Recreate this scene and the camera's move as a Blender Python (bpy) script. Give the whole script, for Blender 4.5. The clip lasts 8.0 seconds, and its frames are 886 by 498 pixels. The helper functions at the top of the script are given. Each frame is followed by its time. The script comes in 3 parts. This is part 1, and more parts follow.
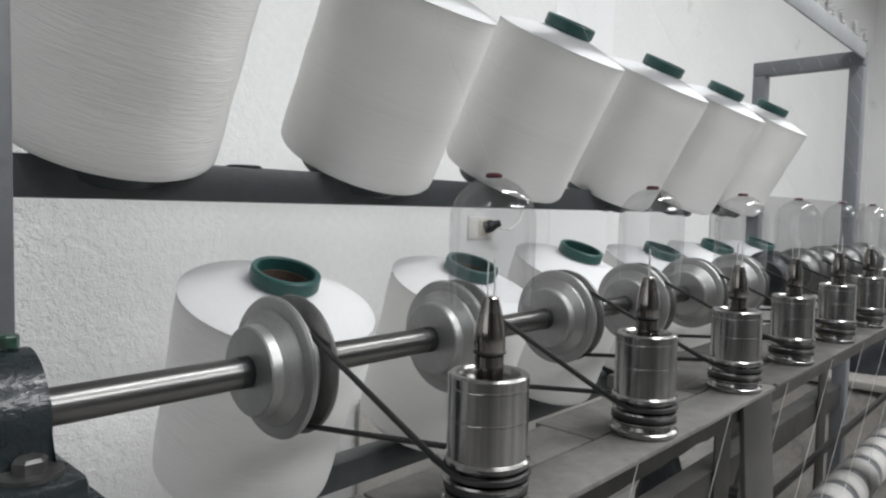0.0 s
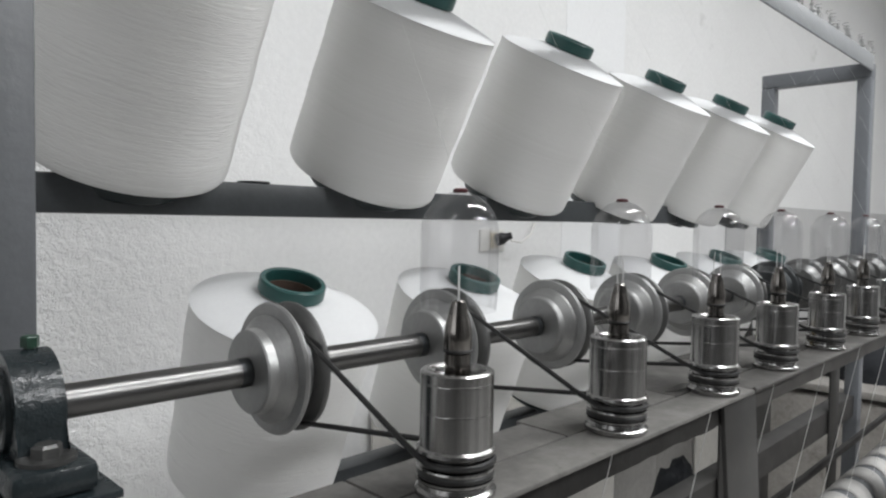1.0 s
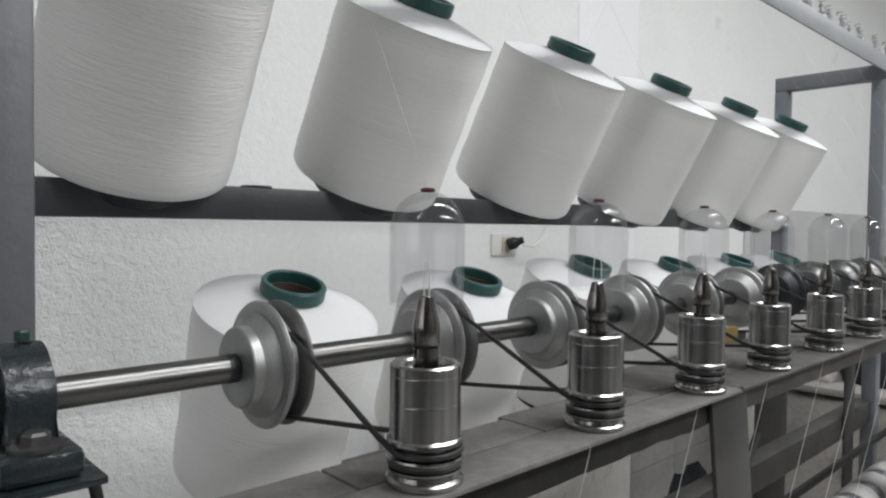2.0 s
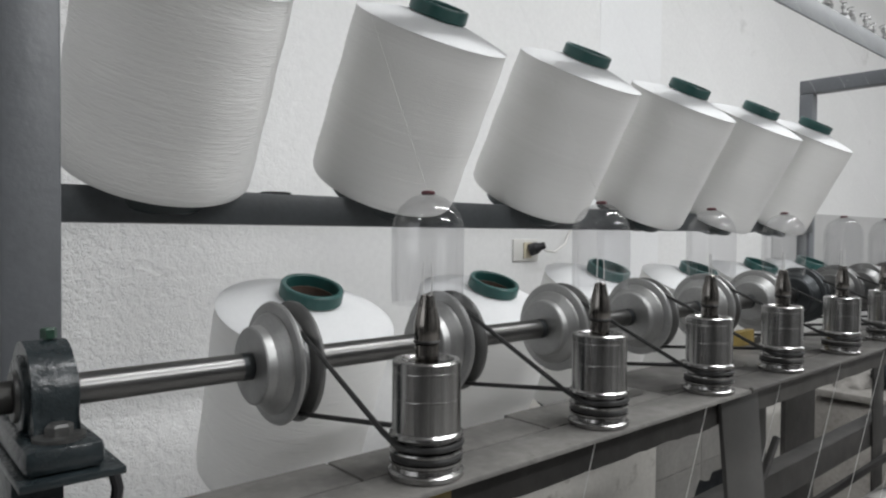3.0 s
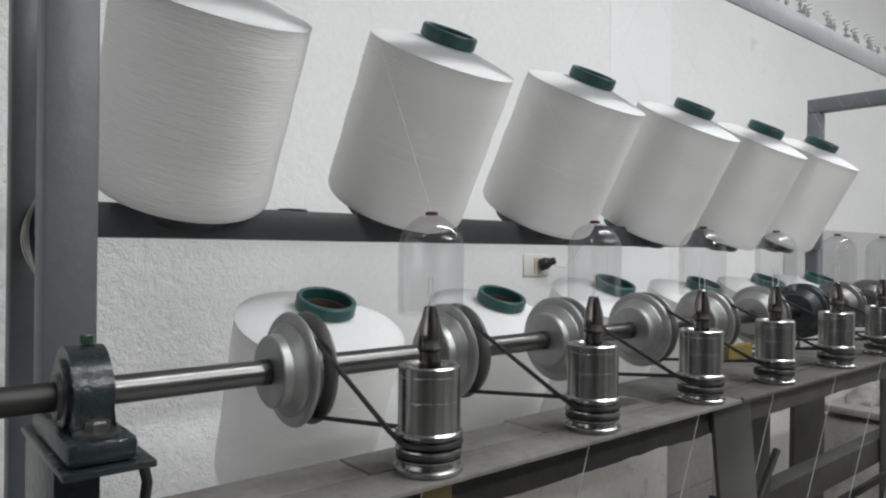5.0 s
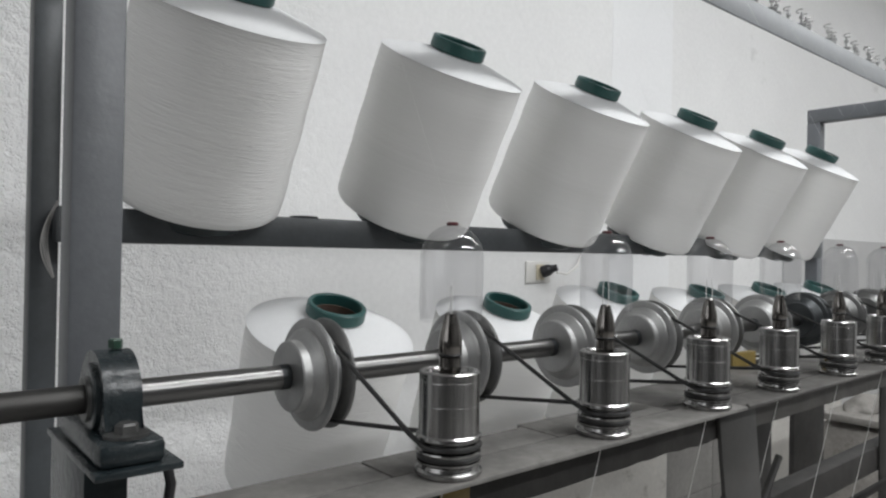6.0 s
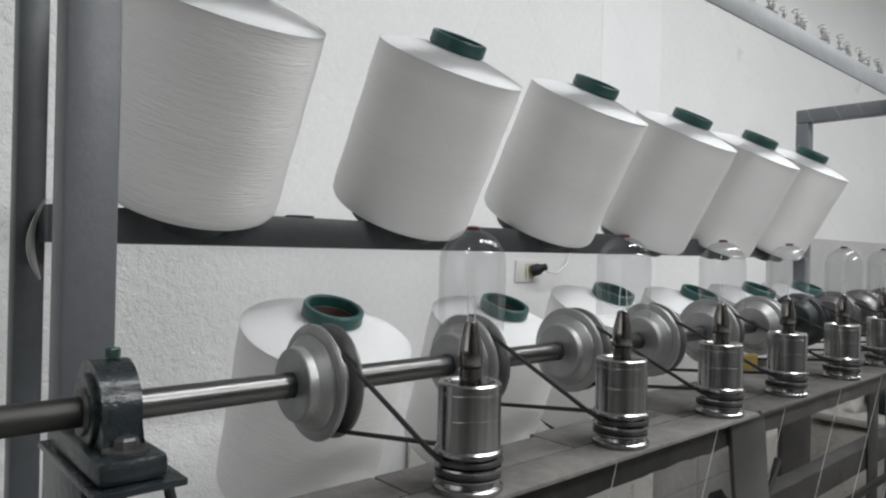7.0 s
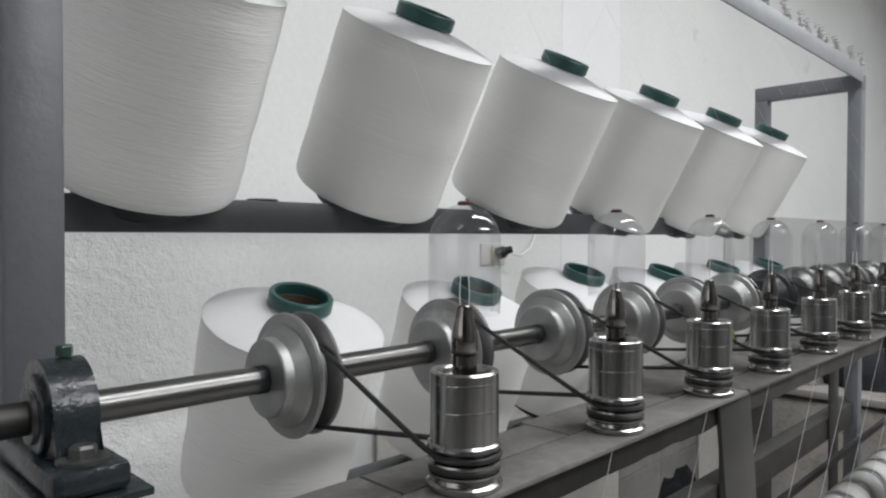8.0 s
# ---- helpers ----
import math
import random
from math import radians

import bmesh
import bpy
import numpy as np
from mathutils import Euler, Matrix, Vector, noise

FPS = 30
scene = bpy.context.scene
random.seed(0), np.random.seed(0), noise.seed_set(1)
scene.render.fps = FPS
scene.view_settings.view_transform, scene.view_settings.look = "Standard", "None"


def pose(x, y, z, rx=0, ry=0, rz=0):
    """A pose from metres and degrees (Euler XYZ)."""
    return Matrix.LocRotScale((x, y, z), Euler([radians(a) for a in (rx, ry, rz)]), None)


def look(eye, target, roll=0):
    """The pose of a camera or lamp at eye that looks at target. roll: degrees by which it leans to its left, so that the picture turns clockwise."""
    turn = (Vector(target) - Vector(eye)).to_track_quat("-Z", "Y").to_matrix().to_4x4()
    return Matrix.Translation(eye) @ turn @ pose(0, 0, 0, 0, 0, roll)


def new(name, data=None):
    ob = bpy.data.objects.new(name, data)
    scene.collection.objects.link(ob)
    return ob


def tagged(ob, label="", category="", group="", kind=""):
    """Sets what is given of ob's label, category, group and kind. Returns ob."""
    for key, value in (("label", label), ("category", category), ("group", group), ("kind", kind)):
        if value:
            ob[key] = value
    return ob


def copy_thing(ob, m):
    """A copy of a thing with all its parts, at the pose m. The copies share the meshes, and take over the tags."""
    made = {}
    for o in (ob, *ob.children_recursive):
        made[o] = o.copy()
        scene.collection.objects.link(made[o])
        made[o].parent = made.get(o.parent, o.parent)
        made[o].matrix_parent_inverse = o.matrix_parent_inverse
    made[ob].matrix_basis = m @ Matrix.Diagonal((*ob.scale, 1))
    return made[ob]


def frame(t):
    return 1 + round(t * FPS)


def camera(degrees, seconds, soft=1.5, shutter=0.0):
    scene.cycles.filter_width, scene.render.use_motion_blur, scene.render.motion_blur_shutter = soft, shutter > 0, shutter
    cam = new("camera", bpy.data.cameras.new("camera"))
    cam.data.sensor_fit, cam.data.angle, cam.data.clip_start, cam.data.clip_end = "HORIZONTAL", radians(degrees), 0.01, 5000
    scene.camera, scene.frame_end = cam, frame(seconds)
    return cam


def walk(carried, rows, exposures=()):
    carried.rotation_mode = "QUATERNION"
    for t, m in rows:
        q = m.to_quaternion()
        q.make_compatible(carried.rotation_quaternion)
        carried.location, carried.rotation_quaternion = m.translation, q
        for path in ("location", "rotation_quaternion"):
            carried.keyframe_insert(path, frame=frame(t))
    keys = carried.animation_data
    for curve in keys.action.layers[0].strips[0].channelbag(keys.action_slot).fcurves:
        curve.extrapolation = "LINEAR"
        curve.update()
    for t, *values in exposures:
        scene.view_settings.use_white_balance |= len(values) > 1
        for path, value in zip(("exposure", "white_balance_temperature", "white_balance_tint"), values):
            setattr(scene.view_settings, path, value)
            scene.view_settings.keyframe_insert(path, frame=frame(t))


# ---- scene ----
cam = camera(65.6, 8.0, soft=2.2)
PATH = [
    (0, (-0.264, -0.213, 1.15), (1.196, 1.148, 1.028), 1.3),
    (0.5, (-0.275, -0.232, 1.147), (1.144, 1.174, 1.042), 1.2),
    (1, (-0.272, -0.257, 1.15), (1.147, 1.15, 1.065), 1.0),
    (2.5, (-0.258, -0.299, 1.144), (1.082, 1.184, 1.085), 0.6),
    (3, (-0.259, -0.31, 1.143), (1.057, 1.196, 1.094), 0.5),
    (3.5, (-0.26, -0.318, 1.141), (1.042, 1.201, 1.102), 0.6),
    (4, (-0.258, -0.327, 1.142), (1.034, 1.199, 1.115), 0.3),
    (4.5, (-0.265, -0.342, 1.144), (1.022, 1.189, 1.127), 0.5),
    (6, (-0.301, -0.348, 1.147), (0.987, 1.182, 1.156), 1.1),
    (6.5, (-0.301, -0.329, 1.152), (0.996, 1.193, 1.165), 1.3),
    (7, (-0.306, -0.315, 1.152), (1.024, 1.179, 1.153), 1.3),
    (7.5, (-0.303, -0.297, 1.149), (1.076, 1.151, 1.114), 1.0),
    (8, (-0.295, -0.275, 1.147), (1.124, 1.134, 1.108), 0.1),
]
walk(cam, [(t, look(eye, target, roll)) for t, eye, target, roll in PATH],
     exposures=[(0.0, 0.34), (1.0, 0.31), (2.5, 0.19), (4.5, 0.18), (6.0, 0.18), (8.0, 0.21)])

# ---- world and light ----
SPINDLE_X = [0.0, 0.169, 0.335, 0.490, 0.660, 0.820, 0.985, 1.150, 1.315, 1.480, 1.645]
PITCH = 0.165
PULLEY_X = [-0.022, 0.151, 0.320, 0.487] + [0.652 + PITCH * k for k in range(7)]
TABLE = 1.0
SHAFT_Y, SHAFT_Z = 0.187, 1.038
WALL_Y = 1.118

world = bpy.data.worlds.new("world")
scene.world = world
world.use_nodes = True
world.node_tree.nodes["Background"].inputs[0].default_value = (0.75, 0.8, 0.9, 1)
world.node_tree.nodes["Background"].inputs[1].default_value = 0.15


def tube_light(x, y, z, length, width, watts, along_y=False):
    lamp = bpy.data.lights.new("tube_lamp", "AREA")
    lamp.shape, lamp.size, lamp.size_y = "RECTANGLE", length, width
    lamp.energy, lamp.color = watts, (0.97, 0.985, 1.0)
    ob = new("tube_lamp", lamp)
    ob.matrix_world = pose(x, y, z, 0, 0, 90 if along_y else 0)
    return ob


LAMPS = [(0.95, -0.65, 25), (2.5, -0.6, 15), (4.6, -0.6, 15), (-2.0, -0.8, 4), (1.1, -2.6, 56), (2.6, -2.7, 20)]
for lx, ly, watts in LAMPS:
    tube_light(lx, ly, 2.98, 1.5, 0.22, watts)
# daylight through the window in the west wall
WINDOW = (-1.3, 0.9, 0.95, 2.65)
sky_lamp = bpy.data.lights.new("window_lamp", "AREA")
sky_lamp.shape, sky_lamp.size, sky_lamp.size_y = "RECTANGLE", WINDOW[3] - WINDOW[2] - 0.06, WINDOW[1] - WINDOW[0] - 0.06
sky_lamp.energy, sky_lamp.color = 12, (0.97, 0.985, 1.0)
new("window_lamp", sky_lamp).matrix_world = pose(-3.26, (WINDOW[0] + WINDOW[1]) / 2, (WINDOW[2] + WINDOW[3]) / 2, 0, -90, 0)


# ---- materials ----
def material(name, colour, rough=0.5, metal=0.0, spots=0.0, spot_scale=8.0, grain=0.0, grain_scale=200.0, bump=0.0,
             bump_scale=300.0, stretch=(1, 1, 1), dirt=None, dirt_scale=3.0, dirt_amount=0.0, gloss_var=0.1, **more):
    """A painted, metal or plastic surface: broad patches, fine grain, optional dirt colour and relief."""
    mat = bpy.data.materials.new(name)
    mat.use_nodes = True
    nodes, links = mat.node_tree.nodes, mat.node_tree.links
    bsdf = nodes["Principled BSDF"]
    bsdf.inputs["Metallic"].default_value = metal
    for key, value in more.items():
        bsdf.inputs[key.replace("_", " ")].default_value = value
    coord = nodes.new("ShaderNodeTexCoord")
    mapping = nodes.new("ShaderNodeMapping")
    mapping.inputs["Scale"].default_value = stretch
    links.new(coord.outputs["Object"], mapping.inputs[0])

    def noise_of(scale, detail=4.0, rough_n=0.6):
        n = nodes.new("ShaderNodeTexNoise")
        n.inputs["Scale"].default_value, n.inputs["Detail"].default_value = scale, detail
        n.inputs["Roughness"].default_value = rough_n
        links.new(mapping.outputs[0], n.inputs["Vector"])
        return n

    def ramp(source, low, high, a, b):
        m = nodes.new("ShaderNodeMapRange")
        m.inputs["From Min"].default_value, m.inputs["From Max"].default_value = low, high
        m.inputs["To Min"].default_value, m.inputs["To Max"].default_value = a, b
        links.new(source, m.inputs["Value"])
        return m.outputs[0]

    def mix(kind, factor, a, b):
        m = nodes.new("ShaderNodeMix")
        m.data_type, m.blend_type = "RGBA", kind
        if isinstance(factor, float):
            m.inputs[0].default_value = factor
        else:
            links.new(factor, m.inputs[0])
        for socket, value in ((m.inputs[6], a), (m.inputs[7], b)):
            if isinstance(value, tuple):
                socket.default_value = value
            else:
                links.new(value, socket)
        return m.outputs[2]

    broad, fine = noise_of(spot_scale), noise_of(grain_scale, 3.0)
    base = (*colour, 1.0)
    dark = tuple(c * (1 - spots) for c in colour) + (1.0,)
    out = mix("MIX", ramp(broad.outputs[0], 0.35, 0.65, 0.0, 1.0), dark, base)
    if grain:
        speck = ramp(fine.outputs[0], 0.3, 0.7, 1 - grain, 1 + grain)
        hue = nodes.new("ShaderNodeCombineColor")
        for socket in hue.inputs:
            links.new(speck, socket)
        out = mix("MULTIPLY", 1.0, out, hue.outputs[0])
    if dirt:
        grime = noise_of(dirt_scale, 8.0, 0.7)
        out = mix("MIX", ramp(grime.outputs[0], 0.62 - dirt_amount * 0.3, 0.75, 0.0, 0.9), out, (*dirt, 1.0))
    links.new(out, bsdf.inputs["Base Color"])
    links.new(ramp(broad.outputs[0], 0.3, 0.7, rough * (1 + gloss_var), rough * (1 - gloss_var)), bsdf.inputs["Roughness"])
    if bump:
        b = nodes.new("ShaderNodeBump")
        b.inputs["Strength"].default_value, b.inputs["Distance"].default_value = 0.8, bump
        links.new(noise_of(bump_scale, 3.0).outputs[0], b.inputs["Height"])
        links.new(b.outputs[0], bsdf.inputs["Normal"])
    return mat


def stucco():
    """White wall paint on rough-cast plaster, with scattered pits about a centimetre across."""
    mat = material("white_plaster", (0.82, 0.82, 0.815), 0.75, spots=0.05, spot_scale=1.3, grain=0.03, grain_scale=60,
                   dirt=(0.5, 0.5, 0.48), dirt_scale=2.0, dirt_amount=-0.05)
    nodes, links = mat.node_tree.nodes, mat.node_tree.links
    coord = nodes.new("ShaderNodeTexCoord")

    def noise_at(scale, detail):
        n = nodes.new("ShaderNodeTexNoise")
        n.inputs["Scale"].default_value, n.inputs["Detail"].default_value = scale, detail
        links.new(coord.outputs["Object"], n.inputs["Vector"])
        return n

    def math_node(kind, a, b):
        m = nodes.new("ShaderNodeMath")
        m.operation = kind
        for socket, value in zip(m.inputs, (a, b)):
            if isinstance(value, float):
                socket.default_value = value
            else:
                links.new(value, socket)
        return m.outputs[0]

    warp = nodes.new("ShaderNodeMix")               # ragged pits of uneven size
    warp.data_type, warp.blend_type = "RGBA", "LINEAR_LIGHT"
    warp.inputs[0].default_value = 0.010
    links.new(coord.outputs["Object"], warp.inputs[6])
    links.new(noise_at(70, 3.0).outputs["Color"], warp.inputs[7])
    cells = nodes.new("ShaderNodeTexVoronoi")
    cells.inputs["Scale"].default_value = 150
    links.new(warp.outputs[2], cells.inputs["Vector"])
    pit = nodes.new("ShaderNodeMapRange")
    pit.inputs["From Min"].default_value, pit.inputs["From Max"].default_value = 0.12, 0.42
    links.new(cells.outputs["Distance"], pit.inputs["Value"])
    patch = nodes.new("ShaderNodeMapRange")
    patch.inputs["From Min"].default_value, patch.inputs["From Max"].default_value = 0.36, 0.52
    links.new(noise_at(55, 2.0).outputs[0], patch.inputs["Value"])
    height = math_node("ADD", math_node("MULTIPLY", pit.outputs[0], patch.outputs[0]), math_node("MULTIPLY", noise_at(230, 3.0).outputs[0], 0.9))
    b = nodes.new("ShaderNodeBump")
    b.inputs["Strength"].default_value, b.inputs["Distance"].default_value = 0.5, 0.0035
    parts = nodes.new("ShaderNodeSeparateXYZ")
    links.new(coord.outputs["Object"], parts.inputs[0])
    fade = nodes.new("ShaderNodeMapRange")          # the rough cast gives way to smooth plaster along the wall
    for key, value in (("From Min", 0.1), ("From Max", 0.68), ("To Min", 0.62), ("To Max", 0.025)):
        fade.inputs[key].default_value = value
    links.new(parts.outputs[0], fade.inputs["Value"])
    links.new(fade.outputs[0], b.inputs["Strength"])
    links.new(height, b.inputs["Height"])
    links.new(b.outputs[0], nodes["Principled BSDF"].inputs["Normal"])
    return mat


def yarn_material(name, bump=0.0008, wrinkled=False):
    """Wound white filament: fine ridges round the package and a few slanted crossings, silky sheen."""
    mat = bpy.data.materials.new(name)
    mat.use_nodes = True
    nodes, links = mat.node_tree.nodes, mat.node_tree.links
    bsdf = nodes["Principled BSDF"]
    bsdf.inputs["Roughness"].default_value = 0.48
    bsdf.inputs["Subsurface Weight"].default_value = 0.6
    bsdf.inputs["Subsurface Radius"].default_value = (1.0, 1.0, 1.0)
    bsdf.inputs["Subsurface Scale"].default_value = 0.035
    coord = nodes.new("ShaderNodeTexCoord")
    maps = []
    for scale in (((24, 24, 190), (14, 14, 600)) if wrinkled else ((5, 5, 300), (3, 3, 1100))):
        mp = nodes.new("ShaderNodeMapping")
        mp.inputs["Scale"].default_value = scale
        links.new(coord.outputs["Object"], mp.inputs[0])
        n = nodes.new("ShaderNodeTexNoise")
        n.inputs["Scale"].default_value, n.inputs["Detail"].default_value = 1.0, 3.0
        n.inputs["Distortion"].default_value = 1.3 if wrinkled else 0.4
        links.new(mp.outputs[0], n.inputs["Vector"])
        maps.append(n)
    add = nodes.new("ShaderNodeMath")
    add.operation = "ADD"
    links.new(maps[0].outputs[0], add.inputs[0])
    links.new(maps[1].outputs[0], add.inputs[1])
    b = nodes.new("ShaderNodeBump")
    b.inputs["Strength"].default_value, b.inputs["Distance"].default_value = 0.55, bump
    links.new(add.outputs[0], b.inputs["Height"])
    links.new(b.outputs[0], bsdf.inputs["Normal"])
    m = nodes.new("ShaderNodeMix")
    m.data_type = "RGBA"
    m.inputs[6].default_value, m.inputs[7].default_value = (0.835, 0.83, 0.81, 1), (0.885, 0.88, 0.865, 1)
    links.new(maps[0].outputs[0], m.inputs[0])
    links.new(m.outputs[2], bsdf.inputs["Base Color"])
    return mat


def clear_plastic():
    """Thin clear plastic: looks straight through, gloss that grows at grazing angles."""
    mat = bpy.data.materials.new("clear_plastic")
    mat.use_nodes = True
    nodes, links = mat.node_tree.nodes, mat.node_tree.links
    nodes.remove(nodes["Principled BSDF"])
    clear, gloss = nodes.new("ShaderNodeBsdfTransparent"), nodes.new("ShaderNodeBsdfGlossy")
    clear.inputs[0].default_value = (0.935, 0.935, 0.94, 1)
    gloss.inputs["Roughness"].default_value = 0.09
    fresnel, mixer = nodes.new("ShaderNodeFresnel"), nodes.new("ShaderNodeMixShader")
    fresnel.inputs[0].default_value = 1.3
    soft = nodes.new("ShaderNodeMapRange")
    for key, value in (("From Min", 0.0), ("From Max", 1.0), ("To Min", 0.075), ("To Max", 0.24)):
        soft.inputs[key].default_value = value
    links.new(fresnel.outputs[0], soft.inputs["Value"])
    links.new(soft.outputs[0], mixer.inputs[0])
    links.new(clear.outputs[0], mixer.inputs[1])
    links.new(gloss.outputs[0], mixer.inputs[2])
    links.new(mixer.outputs[0], nodes["Material Output"].inputs[0])
    return mat


def glow(name, colour, strength):
    mat = bpy.data.materials.new(name)
    mat.use_nodes = True
    bsdf = mat.node_tree.nodes["Principled BSDF"]
    bsdf.inputs["Emission Color"].default_value = (*colour, 1)
    bsdf.inputs["Emission Strength"].default_value = strength
    return mat


PLASTER = stucco()
PILLAR = material("smooth_white_paint", (0.85, 0.855, 0.86), 0.7, spots=0.04, spot_scale=1.3, grain=0.02, grain_scale=60)
DADO = material("grey_lower_wall", (0.55, 0.55, 0.545), 0.5, spots=0.12, spot_scale=2.0, grain=0.03, grain_scale=60)
PIER = material("light_grey_paint", (0.4, 0.4, 0.4), 0.7, spots=0.1, spot_scale=1.5)
CEILING = material("ceiling_paint", (0.7, 0.7, 0.69), 0.8, spots=0.05, spot_scale=1.0)
GREY_WALL = material("grey_wall_paint", (0.12, 0.12, 0.12), 0.7, spots=0.15, spot_scale=1.5)
CONCRETE = material("concrete", (0.38, 0.372, 0.36), 0.7, spots=0.3, spot_scale=4, grain=0.15, grain_scale=90, bump=0.002, bump_scale=40)
DIRTY = material("dirty_plaster", (0.36, 0.34, 0.315), 0.85, spots=0.25, spot_scale=7, grain=0.1, grain_scale=80,
                 dirt=(0.1, 0.09, 0.08), dirt_scale=9, dirt_amount=0.25, bump=0.003, bump_scale=40)
STAINED = material("stained_plaster", (0.66, 0.64, 0.60), 0.85, spots=0.15, spot_scale=2.5, grain=0.06, grain_scale=60,
                   dirt=(0.14, 0.12, 0.095), dirt_scale=9, dirt_amount=0.12, bump=0.001, bump_scale=60)
TILE = material("grey_tile", (0.30, 0.29, 0.275), 0.5, spots=0.25, spot_scale=5, grain=0.08, grain_scale=60)
GROUT = material("dark_grout", (0.09, 0.085, 0.08), 0.9, spots=0.2)
SLAB = material("pale_slab", (0.3, 0.285, 0.265), 0.8, spots=0.25, spot_scale=9, grain=0.1, grain_scale=80, bump=0.001, bump_scale=60)
WIRE = material("grey_wire", (0.35, 0.34, 0.33), 0.45, spots=0.15)
FRAME = material("grey_steel_paint", (0.112, 0.118, 0.127), 0.42, spots=0.18, spot_scale=9, grain=0.06, grain_scale=150,
                 dirt=(0.06, 0.05, 0.045), dirt_scale=22, dirt_amount=-0.12, bump=0.0004, bump_scale=120)
# frame grey made lighter: the light on the beam's face is in the colour
BEAM_PAINT = material("lit_grey_steel_paint", (0.27, 0.28, 0.29), 0.45, spots=0.12, spot_scale=10, grain=0.05, grain_scale=150, dirt=(0.12, 0.11, 0.1), dirt_scale=22, dirt_amount=-0.1)
# frame grey with the far end's extra light and haze mixed into it
GATE_PAINT = material("hazy_gate_paint", (0.165, 0.175, 0.19), 0.42, spots=0.15, spot_scale=9, grain=0.06, grain_scale=150, dirt=(0.07, 0.06, 0.055), dirt_scale=20, dirt_amount=-0.1)
BRIGHT = material("bright_plated_steel", (0.42, 0.42, 0.415), 0.3, metal=0.9, spots=0.1, spot_scale=60)
LEG_PAINT = material("leg_grey_paint", (0.062, 0.060, 0.057), 0.45, spots=0.3, spot_scale=9, grain=0.06, grain_scale=150, dirt=(0.05, 0.045, 0.04), dirt_scale=20, dirt_amount=0.1)
# grimy paint taken near black, with the under-bench shade in its colour
STRETCHER_PAINT = material("grimy_shaded_paint", (0.036, 0.034, 0.032), 0.55, spots=0.35, spot_scale=10, grain=0.1, grain_scale=90, dirt=(0.08, 0.07, 0.06), dirt_scale=18, dirt_amount=0.0)
FRAME_DARK = material("dark_grey_steel_paint", (0.058, 0.064, 0.069), 0.42, spots=0.2, spot_scale=12, grain=0.08, grain_scale=150, bump=0.0004, bump_scale=120)
TABLE_STEEL = material("worn_bench_steel", (0.19, 0.183, 0.172), 0.62, metal=0.15, spots=0.38, spot_scale=16, grain=0.1, grain_scale=160,
                       dirt=(0.06, 0.055, 0.05), dirt_scale=24, dirt_amount=0.06, bump=0.0003, bump_scale=200, gloss_var=0.3)
GRIMY_STEEL = material("greasy_bench_steel", (0.115, 0.11, 0.103), 0.55, metal=0.15, spots=0.45, spot_scale=14, grain=0.12, grain_scale=160, dirt=(0.035, 0.032, 0.03), dirt_scale=18, dirt_amount=0.15, bump=0.0003, bump_scale=200, gloss_var=0.3)
# stained steel whose dark colour includes the shade of the overhanging bar
LIP_STEEL = material("shaded_lip_steel", (0.034, 0.032, 0.030), 0.62, metal=0.0, Specular_IOR_Level=0.25, spots=0.35, spot_scale=14, grain=0.12, grain_scale=120,
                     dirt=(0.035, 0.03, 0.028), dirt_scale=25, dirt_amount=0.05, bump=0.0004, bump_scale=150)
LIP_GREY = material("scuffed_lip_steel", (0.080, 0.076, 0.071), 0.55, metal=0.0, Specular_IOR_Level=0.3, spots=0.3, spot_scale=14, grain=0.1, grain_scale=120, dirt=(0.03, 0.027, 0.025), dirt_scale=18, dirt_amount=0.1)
CHROME = material("turned_steel", (0.36, 0.355, 0.35), 0.23, metal=1.0, spots=0.2, spot_scale=120, grain=0.2, grain_scale=420,
                  stretch=(1, 1, 0.02), bump=0.00003, bump_scale=500)
SHAFT_STEEL = material("ground_steel_shaft", (0.155, 0.153, 0.15), 0.3, metal=1.0, spots=0.06, spot_scale=12, grain=0.02, grain_scale=60,
                       stretch=(0.3, 1, 1))
# darker copy of the shaft steel, shade past the bearing painted in
SHAFT_DULL = material("shaded_dull_shaft", (0.075, 0.073, 0.07), 0.45, metal=0.8, spots=0.25, spot_scale=14, grain=0.06, grain_scale=80, stretch=(0.3, 1, 1))
DARK_CHROME = material("dark_polished_steel", (0.24, 0.225, 0.21), 0.16, metal=1.0, spots=0.2, spot_scale=60, grain=0.08, grain_scale=80)
ALUMINIUM = material("cast_aluminium", (0.385, 0.385, 0.38), 0.45, metal=0.8, spots=0.1, spot_scale=35, grain=0.05, grain_scale=250,
                     stretch=(6, 1, 1), bump=0.00008, bump_scale=120)
def tool_marks(mat, scale, depth, bands=False):
    """Fine concentric turning marks round the x axis, or lathe lines stacked along z."""
    nodes, links = mat.node_tree.nodes, mat.node_tree.links
    coord, wave, b = nodes.new("ShaderNodeTexCoord"), nodes.new("ShaderNodeTexWave"), nodes.new("ShaderNodeBump")
    wave.wave_type, wave.rings_direction, wave.bands_direction = ("BANDS" if bands else "RINGS"), "X", "Z"
    wave.inputs["Scale"].default_value, wave.inputs["Distortion"].default_value, wave.inputs["Detail"].default_value = scale, 2.5, 3.0
    b.inputs["Strength"].default_value, b.inputs["Distance"].default_value = 0.5, depth
    links.new(coord.outputs["Object"], wave.inputs["Vector"])
    links.new(wave.outputs[0], b.inputs["Height"])
    links.new(b.outputs[0], nodes["Principled BSDF"].inputs["Normal"])
    return mat


